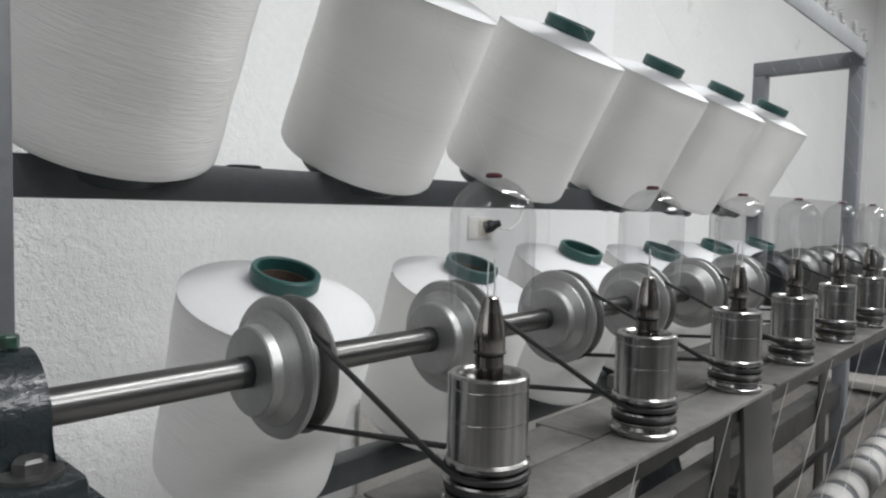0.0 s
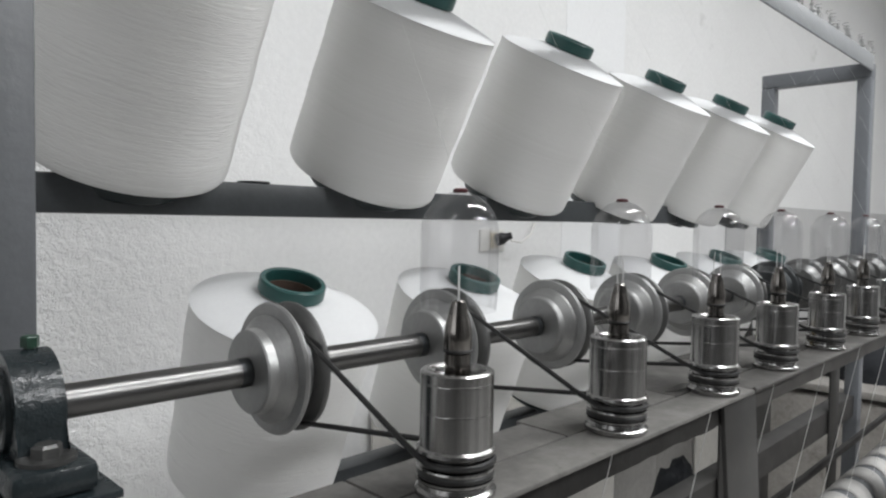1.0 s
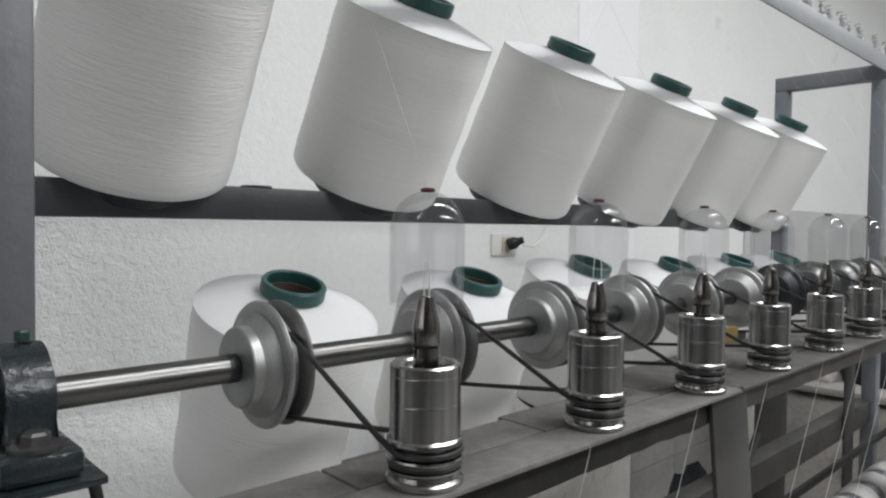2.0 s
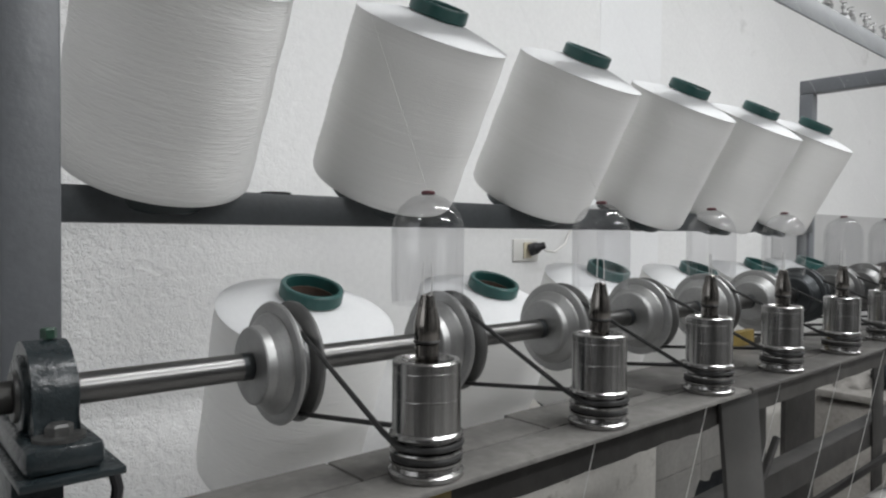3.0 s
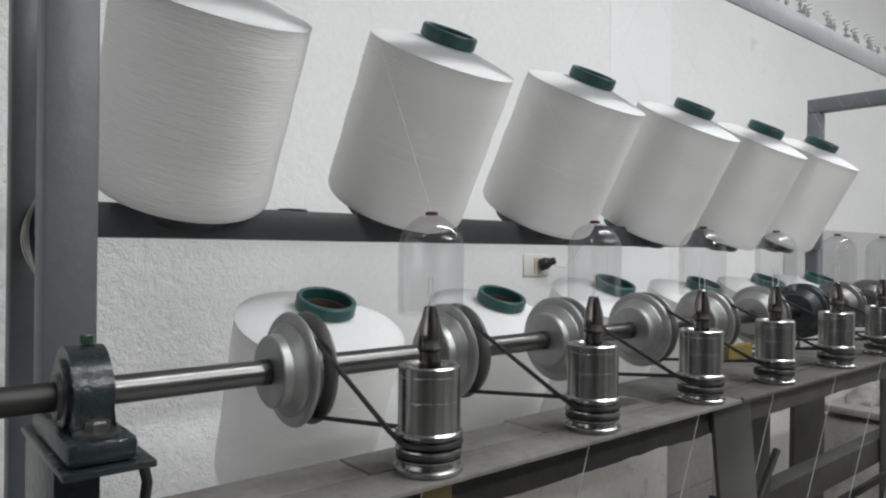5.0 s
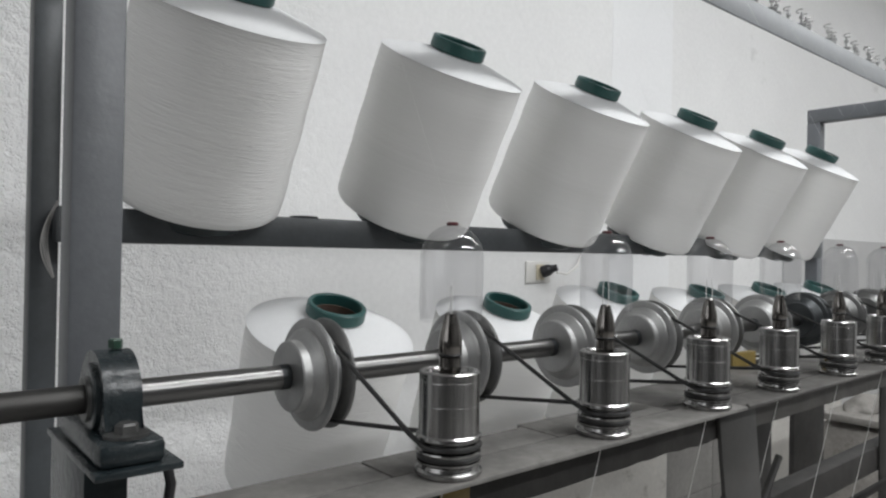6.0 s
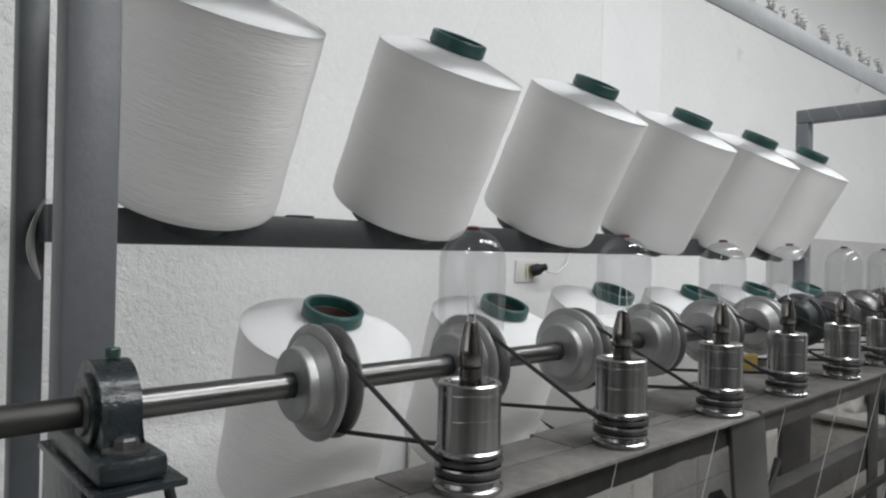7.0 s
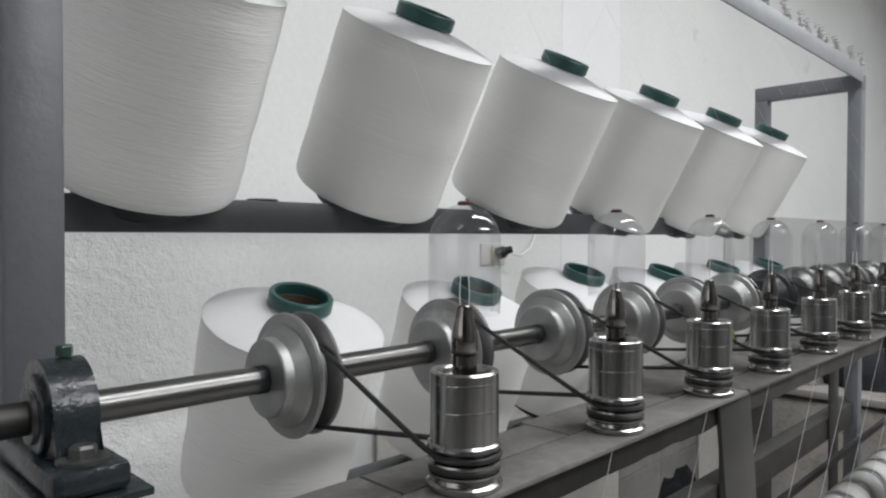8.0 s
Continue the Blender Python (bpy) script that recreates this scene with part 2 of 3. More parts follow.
tool_marks(ALUMINIUM, 150, 0.00005)
tool_marks(CHROME, 260, 0.00002, True)
ALU_DARK = material("dull_aluminium", (0.2, 0.2, 0.197), 0.42, metal=0.9, spots=0.15, spot_scale=35, grain=0.06, grain_scale=200, stretch=(6, 1, 1))
ALU_WORN = material("worn_aluminium_groove", (0.2, 0.2, 0.2), 0.45, metal=0.8, spots=0.3, spot_scale=40, grain=0.1)
OIL = material("dried_oil", (0.085, 0.08, 0.073), 0.35, metal=0.2, spots=0.5, spot_scale=60, grain=0.2, grain_scale=200)
RUBBER = material("black_rubber", (0.018, 0.018, 0.018), 0.42, spots=0.2, spot_scale=50, grain=0.1)
GREEN = material("green_plastic", (0.021, 0.083, 0.077), 0.36, spots=0.15, spot_scale=20, grain=0.05)
BASE_GREEN = material("dark_base_plastic", (0.012, 0.022, 0.024), 0.35, spots=0.2, spot_scale=20)
CARD = material("brown_card", (0.10, 0.065, 0.05), 0.8, spots=0.2, spot_scale=30, grain=0.1)
# blue-grey iron darkened further for the shade in the lower left corner
CAST = material("shaded_blue_grey_iron_paint", (0.017, 0.024, 0.027), 0.26, spots=0.2, spot_scale=30, grain=0.1, bump=0.0012, bump_scale=120)
BLACK_IRON = material("blackened_iron", (0.05, 0.055, 0.058), 0.4, metal=0.5, spots=0.2, spot_scale=30)
BOLT = material("zinc_bolt", (0.14, 0.14, 0.137), 0.42, metal=0.8, spots=0.35, spot_scale=60, grain=0.1)
NIPPLE = material("green_nipple", (0.02, 0.065, 0.04), 0.4, spots=0.6, spot_scale=80)
RED = material("red_plastic", (0.09, 0.02, 0.025), 0.35, spots=0.1, spot_scale=60)
YELLOW = material("yellow_paint", (0.22, 0.155, 0.035), 0.55, spots=0.35, spot_scale=30, grain=0.1)
WHITE_PLASTIC = material("white_plastic", (0.72, 0.71, 0.68), 0.35, spots=0.05)
BEIGE = material("beige_socket_plastic", (0.62, 0.56, 0.42), 0.4, spots=0.1)
BLACK = material("black_plastic", (0.015, 0.015, 0.017), 0.4, spots=0.1)
BAG = material("dark_blue_cloth", (0.014, 0.016, 0.020), 0.9, spots=0.4, spot_scale=12, bump=0.004, bump_scale=20)
YARN = yarn_material("wound_white_yarn", 0.0005)
YARN_ROUGH = yarn_material("coarse_wound_yarn", 0.0022, True)
YARN_TOP = material("yarn_end_face", (0.70, 0.705, 0.71), 0.55, spots=0.03, spot_scale=10, grain=0.02, bump=0.0002, bump_scale=400, Subsurface_Weight=0.6, Subsurface_Scale=0.03, Subsurface_Radius=(1.0, 1.0, 1.0))
# white yarn greyed to stand for the bench's shade on the rolls
ROLL = material("shaded_yarn_roll", (0.45, 0.44, 0.425), 0.7, spots=0.12, spot_scale=8, grain=0.06, grain_scale=120, stretch=(8, 1, 1), bump=0.0003, bump_scale=150)
THREAD = material("white_thread", (0.8, 0.8, 0.78), 0.5)
CLEAR = clear_plastic()
TUBE_GLOW = glow("tube_glow", (0.97, 0.99, 1.0), 6.0)


# ---- mesh helpers ----
def finish(name, bm, mat, smooth=35):
    me = bpy.data.meshes.new(name)
    bmesh.ops.recalc_face_normals(bm, faces=bm.faces)
    bm.to_mesh(me)
    bm.free()
    for m in (mat if isinstance(mat, (list, tuple)) else [mat]):
        me.materials.append(m)
    if smooth:
        me.polygons.foreach_set("use_smooth", [True] * len(me.polygons))
        me.set_sharp_from_angle(angle=radians(smooth))
    return me


def part(name, bm, mat, parent=None, label="", smooth=28, at=None):
    ob = new(name, finish(name, bm, mat, smooth))
    if parent:
        ob.parent = parent
    if at is not None:
        ob.matrix_basis = at
    if label:
        ob["label"] = label
    return ob


def thing(name, label, category, at=None, group="", kind=""):
    ob = new(name)
    ob.empty_display_size = 0.05
    if at is not None:
        ob.matrix_basis = at
    return tagged(ob, label, category, group, kind)


def box(x0, x1, y0, y1, z0, z1, bevel=0.0, bm=None, m=None):
    bm = bm or bmesh.new()
    made = bmesh.ops.create_cube(bm, size=1.0)["verts"]
    mat4 = Matrix.Translation(((x0 + x1) / 2, (y0 + y1) / 2, (z0 + z1) / 2)) @ Matrix.Diagonal((x1 - x0, y1 - y0, z1 - z0, 1))
    bmesh.ops.transform(bm, matrix=(m or Matrix()) @ mat4, verts=made)
    if bevel:
        edges = list({e for v in made for e in v.link_edges})
        bmesh.ops.bevel(bm, geom=edges, offset=bevel, segments=2, profile=0.5, affect="EDGES")
    return bm


def lathe(profile, segments=48, bm=None, m=None, cap=True):
    """Turn a profile of (radius, height) round z; ends with radius 0 close."""
    bm = bm or bmesh.new()
    m = m or Matrix()
    rings = []
    for r, z in profile:
        if r <= 1e-6:
            rings.append([bm.verts.new(m @ Vector((0, 0, z)))])
        else:
            rings.append([bm.verts.new(m @ Vector((r * math.cos(2 * math.pi * k / segments), r * math.sin(2 * math.pi * k / segments), z)))
                          for k in range(segments)])
    for a, b in zip(rings, rings[1:]):
        for k in range(segments):
            j = (k + 1) % segments
            if len(a) == 1 and len(b) > 1:
                bm.faces.new((a[0], b[j], b[k]))
            elif len(b) == 1 and len(a) > 1:
                bm.faces.new((a[k], a[j], b[0]))
            elif len(a) > 1:
                bm.faces.new((a[k], a[j], b[j], b[k]))
    if cap:
        for ring in (rings[0], rings[-1]):
            if len(ring) > 1:
                bm.faces.new(ring)
    return bm


def pipe(points, radius, segments=10, bm=None, closed=False):
    """A round cord through points."""
    bm = bm or bmesh.new()
    pts = [Vector(p) for p in points]
    n, rings = len(pts), []
    up = None
    for k in range(n):
        a, b = (pts[k - 1] if k or closed else pts[0]), (pts[(k + 1) % n] if k < n - 1 or closed else pts[-1])
        d = (b - a).normalized()
        if up is None:
            up = d.orthogonal().normalized()
        up = (up - d * up.dot(d)).normalized()
        side = d.cross(up)
        rings.append([bm.verts.new(pts[k] + radius * (math.cos(2 * math.pi * s / segments) * up + math.sin(2 * math.pi * s / segments) * side))
                      for s in range(segments)])
    pairs = list(zip(rings, rings[1:])) + ([(rings[-1], rings[0])] if closed else [])
    for a, b in pairs:
        for s in range(segments):
            j = (s + 1) % segments
            bm.faces.new((a[s], a[j], b[j], b[s]))
    if not closed:
        bm.faces.new(rings[0])
        bm.faces.new(rings[-1])
    return bm


def torus(major, minor, z, segments=40, around=10, bm=None, m=None):
    ring = [(m or Matrix()) @ Vector((major * math.cos(2 * math.pi * k / segments), major * math.sin(2 * math.pi * k / segments), z)) for k in range(segments)]
    return pipe(ring, minor, around, bm, closed=True)


ALONG_X = Matrix.Rotation(radians(90), 4, "Y")      # local z to world +x

# ---- the hall ----
def structure(name, bm, mat, label, category, smooth=0):
    return tagged(part(name, bm, mat, smooth=smooth), label, category, kind="structure")


structure("floor", box(-3.2, 6.2, -4.2, 1.118, -0.1, 0.0), CONCRETE, "stained grey concrete workshop floor", "floor")
structure("wall_north", box(-3.2, 6.2, WALL_Y, WALL_Y + 0.15, 0.0, 3.1), PLASTER, "rough-cast white plaster wall behind the machine", "wall")
structure("wall_pillar", box(1.69, 2.07, WALL_Y - 0.0015, WALL_Y + 0.01, 0.0, 3.1), PILLAR, "shallow white plastered pillar on the wall", "pillar")
structure("wall_east", box(6.2, 6.35, -4.2, WALL_Y + 0.15, 0.0, 3.1), PLASTER, "white plastered end wall", "wall")
y0, y1, z0, z1 = WINDOW
wall_west = thing("wall_west", "grey painted wall with a wide window", "wall", kind="structure")
for a, b, c, d in ((-4.2, y0, 0.0, 3.1), (y1, WALL_Y - 0.002, 0.0, 3.1), (y0, y1, 0.0, z0), (y0, y1, z1, 3.1)):
    part("wall_panel", box(-3.35, -3.2, a, b, c, d), GREY_WALL, wall_west, smooth=0)
window = thing("window_1", "white framed window letting in daylight", "window", kind="structure")
for a, b, c, d in ((y0, y1, z0, z0 + 0.05), (y0, y1, z1 - 0.05, z1), (y0, y0 + 0.05, z0 + 0.05, z1 - 0.05), (y1 - 0.05, y1, z0 + 0.05, z1 - 0.05), ((y0 + y1) / 2 - 0.03, (y0 + y1) / 2 + 0.03, z0 + 0.05, z1 - 0.05)):
    part("window_frame", box(-3.25, -3.21, a, b, c, d), WHITE_PLASTIC, window, smooth=0)
structure("wall_south", box(-3.35, 6.35, -4.35, -4.2, 0.0, 3.1), GREY_WALL, "grey painted wall across the hall", "wall")
# unseen piers, added so the spindles reflect upright light streaks
for n, (px, w) in enumerate(((-2.6, 0.22), (-1.5, 0.3), (-0.7, 0.16), (0.5, 0.3), (1.4, 0.18), (2.5, 0.3), (3.9, 0.3), (5.2, 0.3))):
    structure("streak_pier_%d" % (n + 1), box(px, px + w, -4.198, -4.05, 0.0, 3.1), PIER, "unseen light grey pier added to streak the steel's reflections", "pier")
structure("ceiling", box(-3.35, 6.35, -4.35, WALL_Y + 0.15, 3.1, 3.2), CEILING, "plain white ceiling", "ceiling")
for lx, ly, watts in LAMPS:
    fixture = thing("ceiling_light", "white twin-tube ceiling light, switched on", "ceiling light", pose(lx, ly, 3.1), "ceiling lights")
    part("housing", box(-0.78, 0.78, -0.06, 0.06, -0.05, 0.0, 0.004), WHITE_PLASTIC, fixture)
    for side in (-0.035, 0.035):
        part("tube", pipe([(-0.75, side, -0.07), (0.75, side, -0.07)], 0.013, 12), TUBE_GLOW, fixture, "glowing fluorescent tube")

# ---- machine frame ----
def profile_beam(x0, x1, y0, y1, z0, z1, bevel=0.003):
    return box(x0, x1, y0, y1, z0, z1, bevel)


frame_near = thing("machine_frame", "grey painted steel end frame of the twisting machine", "machine frame", group="machine frames")
part("post", profile_beam(-0.1745, -0.134, 0.270, 0.305, 0.0, 1.66), FRAME, frame_near, "grey painted square steel post")
part("post", profile_beam(-0.161, -0.132, 0.53, 0.56, 0.0, 1.66), FRAME_DARK, frame_near, "darker steel post")
part("cross_beam", profile_beam(-0.160, -0.136, 0.307, 0.528, 1.585, 1.63), FRAME, frame_near)

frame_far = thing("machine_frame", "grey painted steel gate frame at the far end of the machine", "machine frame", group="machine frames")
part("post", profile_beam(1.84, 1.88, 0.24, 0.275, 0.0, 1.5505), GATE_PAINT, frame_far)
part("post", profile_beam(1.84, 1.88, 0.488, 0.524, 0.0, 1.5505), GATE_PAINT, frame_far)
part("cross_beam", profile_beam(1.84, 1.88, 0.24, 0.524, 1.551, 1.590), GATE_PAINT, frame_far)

hook_beam = thing("guide_beam", "long grey steel overhead beam carrying thread guides", "beam")
part("beam", profile_beam(-0.130, 1.839, 0.2365, 0.2415, 1.565, 1.607, 0.001), BEAM_PAINT, hook_beam)
part("top_flange", profile_beam(-0.130, 1.839, 0.2420, 0.268, 1.602, 1.6068, 0.001), BEAM_PAINT, hook_beam, "narrow steel flange under the thread guides")

creel_rail = thing("creel_rail", "dark grey steel rail carrying the tilted yarn packages", "rail")
part("rail", profile_beam(-0.14, 1.86, 0.486, 0.526, 1.150, 1.190), FRAME_DARK, creel_rail)

dish = thing("creel_dish", "thin dark steel ring lying on the creel rail", "ring", pose(0.165, 0.506, 1.1905))
part("ring", lathe([(0.0165, 0.0), (0.0190, 0.0), (0.0196, 0.0012), (0.0190, 0.0024), (0.0168, 0.0024), (0.0165, 0.0)], 40, cap=False), FRAME_DARK, dish)

# ---- bench ----
bench = thing("spindle_bench", "worn grey steel bench with a seam and joints under the spindles", "bench")
part("front_bar", profile_beam(-0.4, 0.3718, -0.0232, 0.0137, TABLE - 0.0036, TABLE, 0.0008), TABLE_STEEL, bench, "flat steel bar with a bright front edge")
part("front_bar", profile_beam(0.3732, 1.86, -0.0232, 0.0137, TABLE - 0.0036, TABLE, 0.0008), GRIMY_STEEL, bench, "greasy flat steel bar past the welded joint")


def ragged_lip(xa, xb):
    """A web set back under the bar, that hangs down unevenly, with torch-cut nicks."""
    bm, columns = bmesh.new(), []
    count = max(2, round((xb - xa) / 0.01))
    for n in range(count + 1):
        x = xa + (xb - xa) * n / count
        low = TABLE - 0.0365 + 0.0022 * noise.noise(Vector((x * 14, 0, 3))) + 0.0011 * noise.noise(Vector((x * 60, 5, 0)))
        low += 0.006 * max(0.0, noise.noise(Vector((x * 5, 9, 1))) - 0.1) - 0.003 * max(0.0, noise.noise(Vector((x * 22, 3, 7))) - 0.15)
        columns.append([bm.verts.new((x, y, z)) for y, z in ((0.0040, TABLE - 0.0037), (0.0040, low), (0.0072, low + 0.0004), (0.0072, TABLE - 0.0037))])
    for a, b in zip(columns, columns[1:]):
        for k in range(4):
            bm.faces.new((a[k], b[k], b[(k + 1) % 4], a[(k + 1) % 4]))
    bm.faces.new(columns[0])
    bm.faces.new(columns[-1])
    return bm


part("front_lip", ragged_lip(-0.4, 0.3715), LIP_STEEL, bench, "stained lip, coloured dark as in shade, with a torch-cut lower edge")
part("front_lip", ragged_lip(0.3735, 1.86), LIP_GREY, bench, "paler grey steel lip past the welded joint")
part("weld_bead", lathe([(0, -0.0026), (0.0015, -0.0018), (0.0021, 0), (0.0013, 0.0016), (0, 0.0022)], 10, m=Matrix.Translation((0.3725, -0.0225, TABLE + 0.0004))), LIP_GREY, bench, "small weld bead on the joint")
joint_x = [-0.4, -0.2] + [-0.034 + PITCH * k for k in range(11)] + [1.86]
plate_back = [0.056, 0.056, 0.056, 0.063] + [0.100] * 12
for x0, x1, back_y in zip(joint_x, joint_x[1:], plate_back):
    part("plate", box(x0 + 0.0010, x1 - 0.0010, 0.0161, back_y, TABLE - 0.012, TABLE - 0.0004, 0.0008), TABLE_STEEL if x0 < 0.25 else GRIMY_STEEL, bench)


def leaning_plate(xa, xb, y0, y1, z1, lean):
    """A flat steel leg that leans a little along the bench towards its foot."""
    bm = box(xa, xb, y0, y1, 0.0, z1, 0.001)
    for v in bm.verts:
        v.co.x += lean * (z1 - v.co.z)
    return bm


for x in (0.356, 1.01, 1.6):
    part("leg", leaning_plate(x, x + 0.076, -0.0012, 0.0036, TABLE - 0.0038, 0.18), LEG_PAINT, bench, "flat grey steel leg")
for x in (0.945, 1.6):
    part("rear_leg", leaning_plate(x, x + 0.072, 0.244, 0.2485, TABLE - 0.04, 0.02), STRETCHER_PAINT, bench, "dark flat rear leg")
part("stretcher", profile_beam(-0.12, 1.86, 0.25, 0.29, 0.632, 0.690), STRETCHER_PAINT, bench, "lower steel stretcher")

def stain(x, y, rx, ry, seed):
    """A thin dried oil patch with a ragged outline."""
    bm = bmesh.new()
    rim_v = []
    for k in range(36):
        a = 2 * math.pi * k / 36
        d = 1 + 0.45 * noise.noise(Vector((math.cos(a) * 1.6, math.sin(a) * 1.6, seed)))
        rim_v.append(bm.verts.new((x + rx * d * math.cos(a), y + ry * d * math.sin(a), TABLE + 0.0003)))
    bm.faces.new(rim_v)
    return tagged(part("oil_stain", bm, OIL, smooth=0), "dark dried oil stain on the bench", "stain", "oil stains on the bench")


for sx, sy, rx, ry, seed in ((0.265, 0.040, 0.026, 0.009, 1.0), (0.33, 0.028, 0.030, 0.006, 4.0), (0.47, 0.045, 0.030, 0.010, 7.0), 
                           (0.66, 0.046, 0.050, 0.016, 3.0), (0.81, 0.040, 0.055, 0.018, 5.0), (0.98, 0.046, 0.065, 0.020, 6.0), (1.16, 0.044, 0.070, 0.020, 8.0), (1.35, 0.046, 0.080, 0.020, 9.0)):
    stain(sx, sy, rx, ry, seed)

# ---- drive shaft and bearing ----
shaft = thing("drive_shaft", "ground steel drive shaft running along the bench", "shaft", pose(0, SHAFT_Y, SHAFT_Z))
part("rod", lathe([(0.0, -0.1785), (0.0105, -0.1785), (0.0105, 1.9), (0, 1.9)], 32, m=ALONG_X), SHAFT_STEEL, shaft)
part("rod_end", lathe([(0.0, -0.75), (0.0103, -0.75), (0.0103, -0.179), (0, -0.179)], 32, m=ALONG_X), SHAFT_DULL, shaft, "dull end of the shaft, coloured dark as in shade")

# a narrow dark band round the shaft at each pulley
for x in PULLEY_X:
    part("dark_band", lathe([(0.0106, 0.0), (0.01075, 0.0005), (0.01075, 0.0085), (0.0106, 0.009)], 32, m=Matrix.Translation((x - 0.0085, 0, 0)) @ ALONG_X, cap=False), BLACK_IRON, shaft, "dark band on the shaft in front of a pulley")
bearing = thing("pillow_block_bearing", "blue-grey cast iron pillow block bearing with a green grease nipple", "bearing", pose(-0.163, SHAFT_Y, SHAFT_Z))
outline = [(0.034 * math.cos(radians(a)), 0.034 * math.sin(radians(a))) for a in range(-12, 193, 8)]
outline += [(-0.0345, -0.014), (-0.037, -0.021), (-0.044, -0.025), (0.044, -0.025), (0.037, -0.021), (0.0345, -0.014)]
bm = bmesh.new()
front, back = [[bm.verts.new((x, y, z)) for y, z in outline] for x in (-0.0125, 0.0125)]
bm.faces.new(front)
bm.faces.new(back)
for k in range(len(outline)):
    bm.faces.new((front[k - 1], front[k], back[k], back[k - 1]))
bmesh.ops.bevel(bm, geom=[e for e in bm.edges if abs(e.verts[0].co.x - e.verts[1].co.x) < 1e-6], offset=0.0028, segments=3, profile=0.6, affect="EDGES")
housing = part("housing", bm, CAST, bearing, smooth=40)
for side in (-1, 1):
    part("boss", lathe([(0.0190, 0.0), (0.0255, 0.0), (0.0250, 0.0026), (0.0235, 0.0034), (0.0200, 0.0034)], 40, m=Matrix.Translation((side * 0.0124, 0, 0)) @ ALONG_X @ Matrix.Diagonal((1, 1, side, 1))), CAST, bearing)
part("inner_ring", lathe([(0.0107, -0.018), (0.0155, -0.018), (0.0185, -0.012), (0.0185, 0.012), (0.0155, 0.018), (0.0107, 0.018)], 32, m=ALONG_X), BOLT, bearing, "steel inner ring")
part("foot", box(-0.0215, 0.0215, -0.060, 0.060, -0.0361, -0.0195, 0.005), CAST, bearing)
part("nipple", lathe([(0, 0.030), (0.003, 0.030), (0.003, 0.035), (0.0050, 0.035), (0.0050, 0.0405), (0.0042, 0.0415), (0, 0.0415)], 6, m=Matrix.Translation((0.003, 0, 0))), NIPPLE, housing, "bright green grease nipple")
for y in (-0.042, 0.042):
    washer = part("washer", lathe([(0, -0.0196), (0.0145, -0.0196), (0.0145, -0.0172), (0, -0.0172)], 24, m=Matrix.Translation((0, y, 0))), BOLT, bearing)
    part("bolt", lathe([(0, -0.0172), (0.0078, -0.0172), (0.0078, -0.0118), (0.006, -0.0103), (0, -0.0103)], 6, m=Matrix.Translation((0, y, 0))), BOLT, washer, "hexagon bolt head", smooth=0)
bracket = thing("bearing_bracket", "dark steel angle plate under the bearing", "bracket", pose(-0.160, SHAFT_Y, SHAFT_Z))
part("plate", box(-0.028, 0.028, -0.066, 0.082, -0.041, -0.0362, 0.001), CAST, bracket)
part("stem", box(-0.026, 0.002, -0.03, 0.075, -0.30, -0.0412, 0.001), CAST, bracket)

part("hose", pipe([(0.026, -0.005, -0.0412), (0.036, -0.005, -0.052), (0.040, -0.005, -0.07), (0.036, -0.005, -0.10), (0.028, -0.005, -0.16)], 0.004, 10), BLACK, bracket, "black rubber hose under the plate")

# ---- pulleys ----
def make_pulley(at):
    ob = thing("belt_pulley", "stepped cast aluminium belt pulley on the drive shaft", "pulley", at, "pulleys on the shaft")
    part("hub", lathe([(0.0108, 0.0), (0.029, 0.0), (0.0303, 0.0010), (0.0312, 0.0075), (0.0322, 0.0088), (0.0385, 0.0138), (0.0398, 0.0155), (0.0402, 0.0172), (0.0108, 0.0172)], 64, m=ALONG_X), ALUMINIUM, ob)
    part("rim", lathe([(0.0108, 0.0173), (0.0455, 0.0173), (0.0478, 0.0180), (0.0490, 0.0198), (0.0486, 0.0214), (0.0470, 0.0224), (0.0395, 0.0262), (0.0108, 0.0262)], 64, m=ALONG_X), ALUMINIUM, ob)
    part("groove", lathe([(0.0108, 0.0263), (0.0390, 0.0263), (0.0390, 0.0305), (0.0108, 0.0305)], 64, m=ALONG_X), ALU_WORN, ob, "dark worn belt groove")
    part("disc", lathe([(0.0108, 0.0306), (0.0395, 0.0306), (0.0478, 0.0348), (0.0486, 0.0362), (0.0480, 0.0385), (0.0455, 0.0395), (0.0108, 0.0395)], 64, m=ALONG_X), ALU_DARK, ob, "rear disc of duller metal")
    return ob


pulleys = [make_pulley(pose(PULLEY_X[0], SHAFT_Y, SHAFT_Z))]
for x in PULLEY_X[1:]:
    pulleys.append(copy_thing(pulleys[0], pose(x, SHAFT_Y, SHAFT_Z)))


for n in range(6, 11):                       # the seventh is dark, those past it are dull
    for o in pulleys[n].children_recursive:
        o.data = o.data.copy()
        o.data.materials[0] = BLACK_IRON if n == 6 else ALU_DARK
    tagged(pulleys[n], "dark blackened steel belt pulley on the drive shaft" if n == 6 else "dull grey steel belt pulley on the drive shaft", "pulley")


